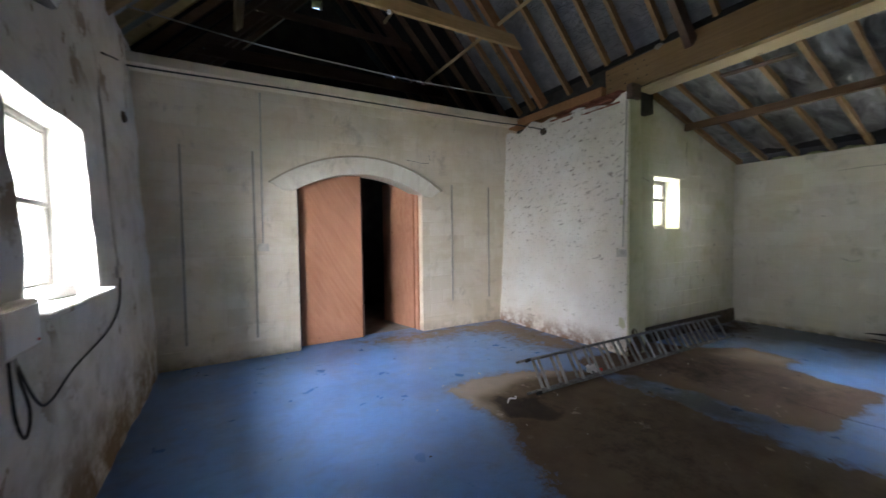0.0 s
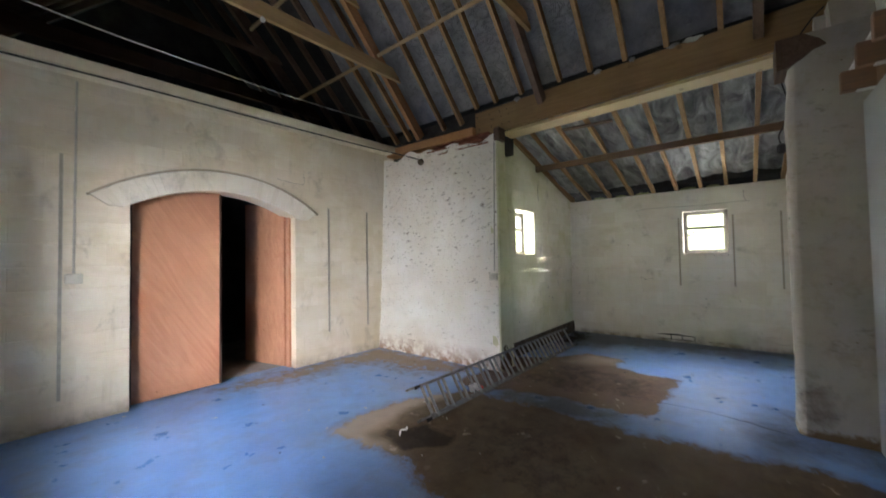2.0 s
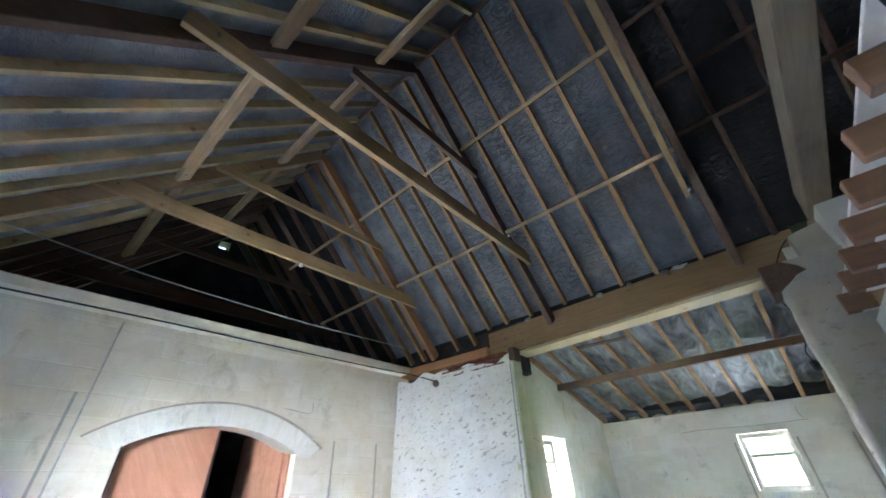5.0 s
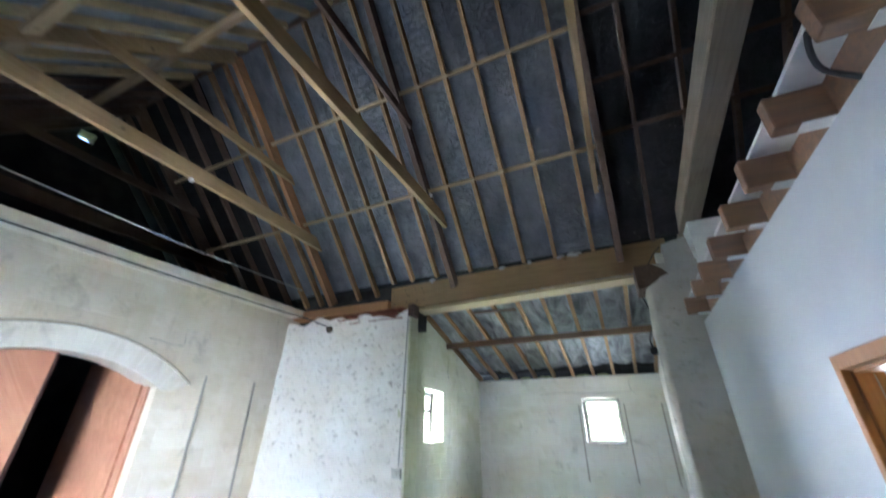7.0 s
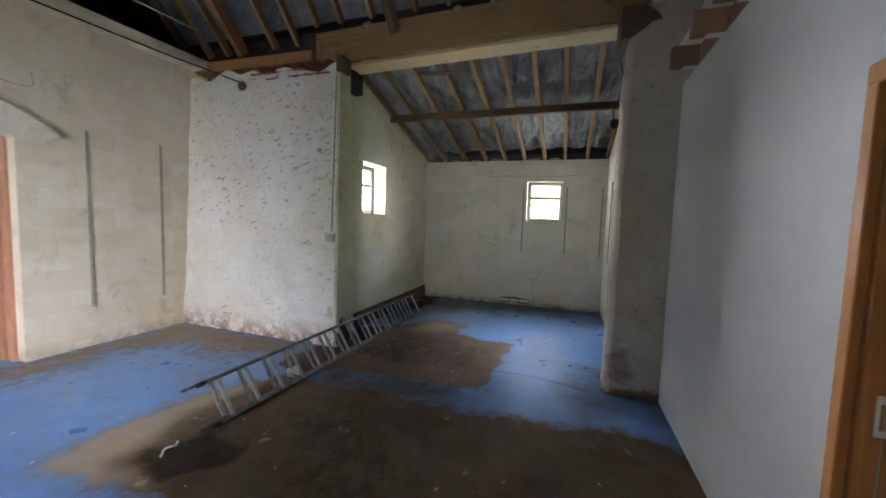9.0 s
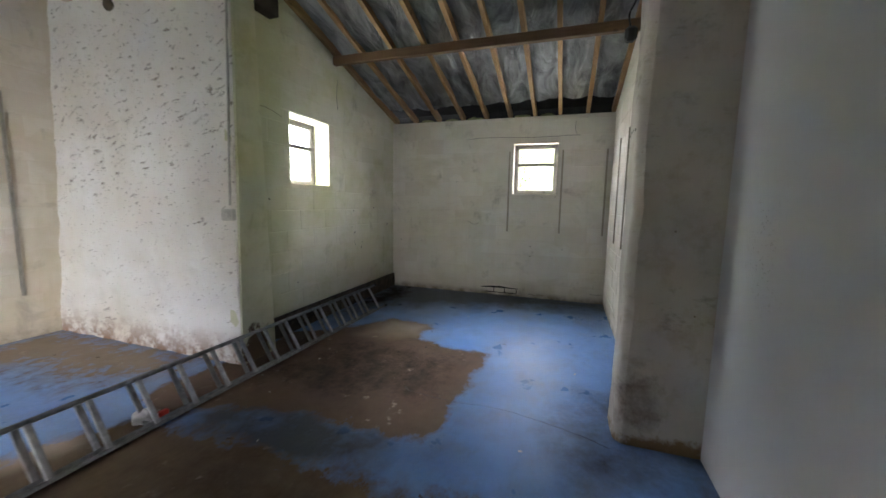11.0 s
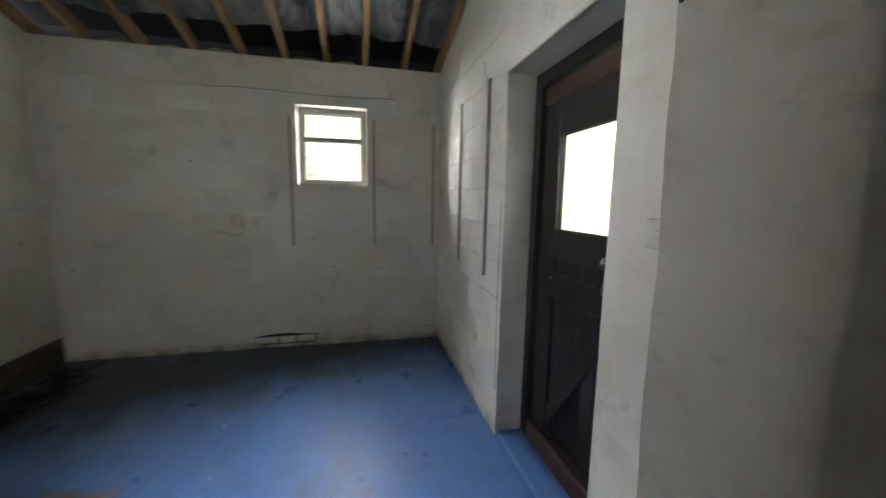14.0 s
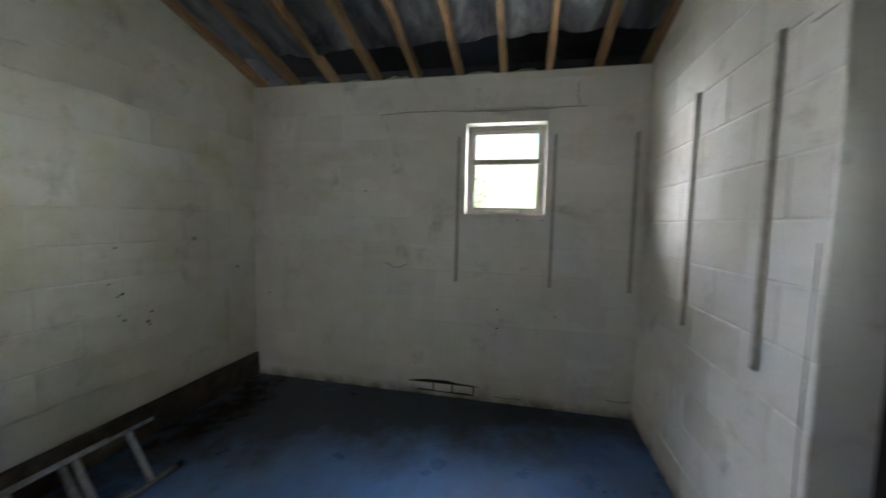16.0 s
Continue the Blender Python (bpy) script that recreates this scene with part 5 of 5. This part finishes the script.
part("bracket", bar((-0.62, 2.85, 2.72), (-0.47, 2.85, 2.76), 0.04, 0.02, 0.002), M_CABLE, flood)

gap = thing("broken_block_course", "chipped block edges with dark gaps at the wall foot", "broken blocks", at=(8.03, 1.66, 0.08))
part("dark_gap", prism([(1.33, 0.12), (1.5, 0.117), (1.66, 0.118), (1.97, 0.112), (1.9, 0.128), (1.78, 0.142), (1.62, 0.147), (1.5, 0.132), (1.4, 0.129)], 8.019, 8.027, "x"), M_DARK, gap)
for y0, y1, z0, z1 in ((1.38, 1.55, 0.055, 0.115), (1.57, 1.72, 0.05, 0.115), (1.74, 1.9, 0.055, 0.105)):
    part("brick", box((8.012, y0, z0), (8.04, y1, z1), 0.006), M_BLOCK, gap)
part("dark_gap", prism([(1.36, 0.036), (1.88, 0.04), (1.86, 0.052), (1.6, 0.047), (1.42, 0.052)], 8.02, 8.027, "x"), M_DARK, gap)
for y in (1.373, 1.56, 1.73):
    part("dark_gap", box((8.01, y - 0.006, 0.045), (8.027, y + 0.005, 0.122), 0.002), M_DARK, gap)

# exposed bricks above the stone wall and at its shoulder
patch = thing("exposed_brickwork", "bare red bricks exposed above the stone wall", "bricks", at=(4.9, 4.0, 3.4))
rb = random.Random(3)
for r in range(3):
    for c in range(5):
        y = 3.55 + c * 0.225 + (0.11 if r % 2 else 0)
        part("brick", box((4.752 + rb.uniform(0, 0.014), y, 3.3 + r * 0.075), (4.99, y + 0.213, 3.326 + r * 0.075), 0.006), M_BRICK, patch)
for y, z, x in ((4.9, 3.26, 4.755), (5.29, 2.8, -0.63)):
    bm = bmesh.new()
    bmesh.ops.create_icosphere(bm, subdivisions=2, radius=0.07)
    for v in bm.verts:
        v.co = Vector((v.co.x * 0.5, v.co.y, v.co.z * 0.8)) * (1 + 0.4 * noise.noise(v.co * 18)) + Vector((x, y, z))
    solo("loose_stone", bm, M_DAMP, "bare brown stone showing through the paint", "stone")
# old timber pad under the beam end
solo("timber_pad", box((4.745, 3.35, 3.31), (4.93, 3.45, 3.5), 0.012), M_TRUSS_DARK, "dark rotten timber pad under the beam", "timber pad")
solo("timber_pad", prism([(0.38, 3.22), (0.38, 3.5), (0.2, 3.5), (0.1, 3.42), (0.06, 3.36), (0.14, 3.34), (0.2, 3.29), (0.3, 3.23)], 4.585, 4.93, "x"), M_TRUSS_DARK, "dark splintered timber pad on the pier", "timber pad")

# plinth of damp render at the foot of the lean-to side wall
solo("plinth", slab(lambda u, v, d: (u, 3.5 + d + 0.02 * v, v), steps(5.0, 8.02, 0.06), steps(0.0, 0.22, 0.03), [], 0.045, 0.012, 5), M_DAMP, "low damp dark brown render plinth along the wall", "plinth", "structure")

# scraps of paint, leaves and grit on the floor
rd = random.Random(11)
verts, faces = [], []
for k in range(70):
    x, y = rd.uniform(-0.3, 4.4), rd.uniform(0.3, 5.7)
    if k > 52:
        x, y = rd.uniform(4.2, 7.8), rd.uniform(0.3, 3.2)
    a, w, h = rd.uniform(0, 6.28), rd.uniform(0.004, 0.02), rd.uniform(0.003, 0.009)
    i = len(verts)
    for p, q, z in ((-1, -1, 0.004), (1, -0.7, 0.008), (0.8, 1, 0.004), (-0.9, 0.8, 0.012), (0, 0, 0.014)):
        verts.append((x + w * p * math.cos(a) - h * q * math.sin(a), y + w * p * math.sin(a) + h * q * math.cos(a), z))
    faces += [(i, i + 1, i + 4), (i + 1, i + 2, i + 4), (i + 2, i + 3, i + 4), (i + 3, i, i + 4)]
me = bpy.data.meshes.new("floor_debris")
me.from_pydata(verts, [], faces)
kd = Mat("mixed_floor_scraps", 0.9)
isl = kd.add("ShaderNodeNewGeometry").outputs["Random Per Island"]
kd.color(kd.mix(kd.ramp(isl, 0.4, 0.45), (0.07, 0.06, 0.055), (0.5, 0.48, 0.43)))
me.materials.append(kd.m)
tagged(new("floor_debris", me), "scattered paint flakes, leaves and grit on the floor", "debris", kind="stuff")
bm = bmesh.new()
bmesh.ops.create_uvsphere(bm, u_segments=12, v_segments=8, radius=0.03, matrix=pose(2.076, 4.9, 4.401))
solo("insulator_knob", bm, M_WHITE, "small white porcelain knob on the collar beam", "insulator")
for x, y, z in ((3.93, 2.69, 4.74), (4.19, 0.57, 4.42)):
    bm = bmesh.new()
    bmesh.ops.create_uvsphere(bm, u_segments=12, v_segments=8, radius=0.024, matrix=pose(x, y, z))
    solo("insulator_knob", bm, M_WHITE, "small white porcelain knob on the roof truss", "insulator")
for k, (y, w) in enumerate(((1.02, 0.09), (1.2, 0.06), (2.02, 0.05), (3.15, 0.06), (1.62, 0.035))):
    bm = bmesh.new()
    bmesh.ops.create_icosphere(bm, subdivisions=3, radius=1)
    for v in bm.verts:
        n = noise.fractal(v.co * 2.1 + Vector((k * 3, 1, 0)), 1, 2, 3)
        v.co = Vector((4.95 + 0.03 * v.co.x, y + w * v.co.y * (1 + 0.4 * n), 3.955 - 0.02 * y + 0.035 * v.co.z * (1 + 0.8 * n)))
    solo("paper_scrap", bm, M_GREYPLASTIC if k else M_WHITE, "crumpled pale paper scrap on top of the beam", "paper", "", "beam scraps")
paper = smooth_line([(2.45, 3.1, 0.012), (2.5, 3.13, 0.03), (2.56, 3.12, 0.02), (2.6, 3.16, 0.014)], 4)
solo("paper_strip", tube(paper, 0.008, 5), M_WHITE, "curled strip of white paper on the bare floor", "paper")

# ---- outside ----
bm = bmesh.new()
bmesh.ops.create_grid(bm, x_segments=160, y_segments=160, size=400)
for v in bm.verts:
    r = math.hypot(v.co.x - 3, v.co.y - 2)
    v.co.z = -0.12 + min(max(0, r - 12), 110) * 0.24 * (1 + 0.2 * noise.noise(v.co * 0.02))
solo("ground", bm, M_GRASS, "sunlit rough green meadow outside", "ground", "structure")


def bush(center, size, count, seed):
    rnd = random.Random(seed)
    t = thing("bush", "leafy green bush growing outside the window", "bush", group="bushes", at=(center[0], center[1], -0.12))
    for k in range(5):
        a = rnd.uniform(0, 6.28)
        tip = (center[0] + size * 0.6 * math.cos(a), center[1] + size * 0.6 * math.sin(a), size * rnd.uniform(1.0, 1.7))
        part("stem", tube([(center[0], center[1], -0.12), ((center[0] + tip[0]) / 2, (center[1] + tip[1]) / 2, tip[2] * 0.6), tip], 0.02, 5), M_TRUSS_DARK, t)
    verts, faces = [], []
    for k in range(count):
        d = Vector((rnd.gauss(0, 1), rnd.gauss(0, 1), rnd.gauss(0, 1))).normalized() * size * rnd.uniform(0.5, 1.0) * (1 + 0.35 * noise.noise(Vector((k % 13, seed, 0))))
        p = Vector(center) + Vector((d.x, d.y, size * 0.9 + d.z * 1.1))
        u = Vector((rnd.gauss(0, 1), rnd.gauss(0, 1), rnd.gauss(0, 1))).normalized() * rnd.uniform(0.04, 0.08)
        w = u.orthogonal().normalized() * u.length * 0.5
        i = len(verts)
        verts += [p - u, p + w, p + u, p - w]
        faces.append((i, i + 1, i + 2, i + 3))
    me = bpy.data.meshes.new("leaves")
    me.from_pydata(verts, [], faces)
    me.materials.append(M_LEAF)
    ob = new("leaves", me)
    ob.parent = t
    ob.location = -t.location
    tagged(ob, kind="stuff")


bush((-2.1, 5.6, 0.1), 1.25, 4200, 1)
bush((-3.6, 9.2, 0), 2.0, 2600, 2)
bush((14.5, 3.2, 0.6), 1.5, 1800, 3)

# lintels, dark pegs standing in for shaded holes, and a bracket lamp
part("lintel", box((5.42, 3.528, 2.39), (6.4, 3.6, 2.6), 0.006), M_SIDE, wall_lean_side)
part("lintel", box((5.2, 0.06, 2.215), (6.42, 0.109, 2.44), 0.006), M_BLOCK, wall_lean_door)
for x, z in ((4.865, 1.887), (4.809, 1.898), (4.744, 1.9), (4.68, 1.893)):
    solo("hole_peg", tube([(x, 0.29, z), (x, 0.331, z)], 0.0095, 7), M_DARK, "dark peg standing for a hole in the pier", "wall plug", "", "wall plugs")

lampb = thing("bracket_lamp", "black bulkhead lamp hanging from a cable by the pier", "lamp", at=(5.3, 0.42, 2.6))
part("cable_loop", tube(smooth_line([(5.36, 0.3, 3.4), (5.34, 0.25, 3.1), (5.3, 0.3, 2.9), (5.28, 0.34, 2.8), (5.3, 0.32, 2.7)], 6), 0.007, 7), M_CABLE, lampb)
part("lamp_body", box((5.26, 0.28, 2.62), (5.34, 0.36, 2.72), 0.02), M_CABLE, lampb)
solo("loose_board", bar((5.45, 2.68, lean_z(5.45) - 0.012), (5.5, 2.0, lean_z(5.5) - 0.012), 0.1, 0.02, 0.003), M_TRUSS_DARK, "short dark board nailed under the rafters", "board")
cable("beam_cable", [(4.922, 0.3, 3.51), (4.918, 0.2, 3.62), (4.918, 0.1, 3.76), (4.92, 0.02, 3.84)], 0.007, M_CABLE, "thin dark cable stapled to the beam")
crack = [(4.72, 1.8, 0.002), (4.68, 1.41, 0.002), (4.7, 1.1, 0.002), (4.66, 0.84, 0.002), (4.58, 0.55, 0.002), (4.5, 0.36, 0.002)]
solo("floor_crack", tube([p + Vector((0.012 * noise.noise(p * 30), 0, 0)) for p in smooth_line(crack, 10)], 0.0013, 5), M_DARK, "dark open crack across the concrete floor", "crack")
cable("ceiling_cable", [(1.0, -0.1, 3.0), (1.1, -0.06, 3.1), (1.3, -0.02, 3.0), (1.42, -0.04, 2.88), (1.45, -0.14, 2.8)], 0.01, M_CABLE, "dark cable looped over the loft edge")

def crack_line(pts, label):
    return solo("wall_crack", tube([p + Vector((0, 0, 0.008 * noise.noise(p * 17))) for p in smooth_line(pts, 8)], 0.0022, 5), M_DARK, label, "crack")


crack_line([(8.022, 0.55, 2.47), (8.022, 1.2, 2.455), (8.022, 1.9, 2.475), (8.022, 2.25, 2.46)], "thin dark crack above the far window")
crack_line([(8.022, 2.0, 1.16), (8.022, 2.1, 1.13), (8.022, 2.2, 1.17)], "short dark crack in the far wall paint")
crack_line([(6.42, 3.53, 2.62), (6.4, 3.53, 2.78), (6.43, 3.53, 2.98)], "thin crack running up from the lintel")
crack_line([(5.1, 3.53, 2.36), (5.3, 3.53, 2.34), (5.42, 3.53, 2.31)], "thin crack in the green stained blocks")
crack_line([(2.7, 5.838, 2.78), (3.1, 5.838, 2.76), (3.12, 5.838, 2.9)], "thin stepped crack above the brick arch")

crack_line([(8.022, 0.62, 2.66), (8.022, 0.63, 2.56), (8.022, 0.6, 2.47)], "thin upright crack over the far window")
crack_line([(8.022, 0.12, 0.14), (8.022, 0.2, 0.135), (8.022, 0.3, 0.14)], "open joint at the foot of the far wall")
crack_line([(8.022, 0.95, 0.06), (8.022, 1.1, 0.05), (8.022, 1.2, 0.058)], "chipped paint line at the foot of the far wall")
crack_line([(6.3, 0.103, 0.3), (6.31, 0.103, 0.9), (6.3, 0.103, 1.5)], "thin crack beside the black door")
# stain with runs below it and screw holes left in the painted blocks
rs = random.Random(8)
for x, z, n in ((6.75, 1.05, 3), (6.81, 0.85, 2), (7.0, 0.825, 3), (5.2, 1.48, 2), (7.79, 1.08, 1), (6.76, 1.36, 1), (7.3, 1.36, 2), (5.56, 0.55, 1)):
    for k in range(n):
        px, pz, r = x + rs.uniform(-0.05, 0.05), z + rs.uniform(-0.05, 0.05), rs.uniform(0.005, 0.011)
        solo("screw_hole", tube([(px, 3.545, pz), (px + 0.003, 3.533, pz)], r, 7), M_DARK, "dark chipped screw hole in the side wall", "screw hole", "", "screw holes")
for y, z in ((3.38, 0.82), (3.0, 0.82), (1.19, 0.65), (3.06, 1.46), (0.86, 1.57), (0.72, 0.785), (1.19, 0.81), (2.4, 1.8), (1.05, 1.57)):
    solo("screw_hole", tube([(8.04, y, z), (8.026, y, z + 0.002)], rs.uniform(0.004, 0.008), 7), M_DARK, "dark chipped screw hole in the far wall", "screw hole", "", "screw holes")

# ---- wall blocks ----
def arch_blocks():
    half = lambda z: math.sqrt(max(0, (ARCH_R2 + 0.02) ** 2 - (z - ARCH_CZ) ** 2))
    holes = [(ARCH_L + 0.7, ARCH_RT + 0.7, 0, 2.25)]
    for r in range(10, 13):
        z0, z1 = max(r * 0.225, 2.2), (r + 1) * 0.225
        h = half(z0)
        if h > 0:
            holes.append((ARCH_X + 0.7 - h, ARCH_X + 0.7 + h, z0, z1 if z1 < 2.74 else 2.76))
    return holes


lay_blocks(wall_north, facing((-0.7, 5.85, 0), (1, 0, 0), (0, -1, 0)), 5.4, 3.45, arch_blocks(), M_ARCHWALL, seed=2, proud=0.002, joint=0.004)
lay_blocks(wall_lean_side, facing((5.0, 3.54, 0), (1, 0, 0), (0, -1, 0)), 3.03, 3.7, [(SIDE_HOLE[0] - 5.0, SIDE_HOLE[1] - 5.0, SIDE_HOLE[2], SIDE_HOLE[3])], M_SIDE, lambda u: lean_z(u + 5.0) + 0.05, seed=3, proud=0.003, joint=0.007)
lay_blocks(wall_far, facing((8.03, 3.54, 0), (0, -1, 0), (-1, 0, 0)), 3.44, 2.75, [(3.54 - FAR_HOLE[1], 3.54 - FAR_HOLE[0], FAR_HOLE[2], FAR_HOLE[3])], M_BLOCK, seed=4, proud=0.0015, joint=0.004)
lay_blocks(wall_lean_door, facing((8.03, 0.1, 0), (-1, 0, 0), (0, 1, 0)), 2.7, 3.7, [(8.03 - DOOR_HOLE[1], 8.03 - DOOR_HOLE[0], -0.1, DOOR_HOLE[3])], M_BLOCK, lambda u: lean_z(8.03 - u) + 0.05, seed=5, proud=0.003, joint=0.006)
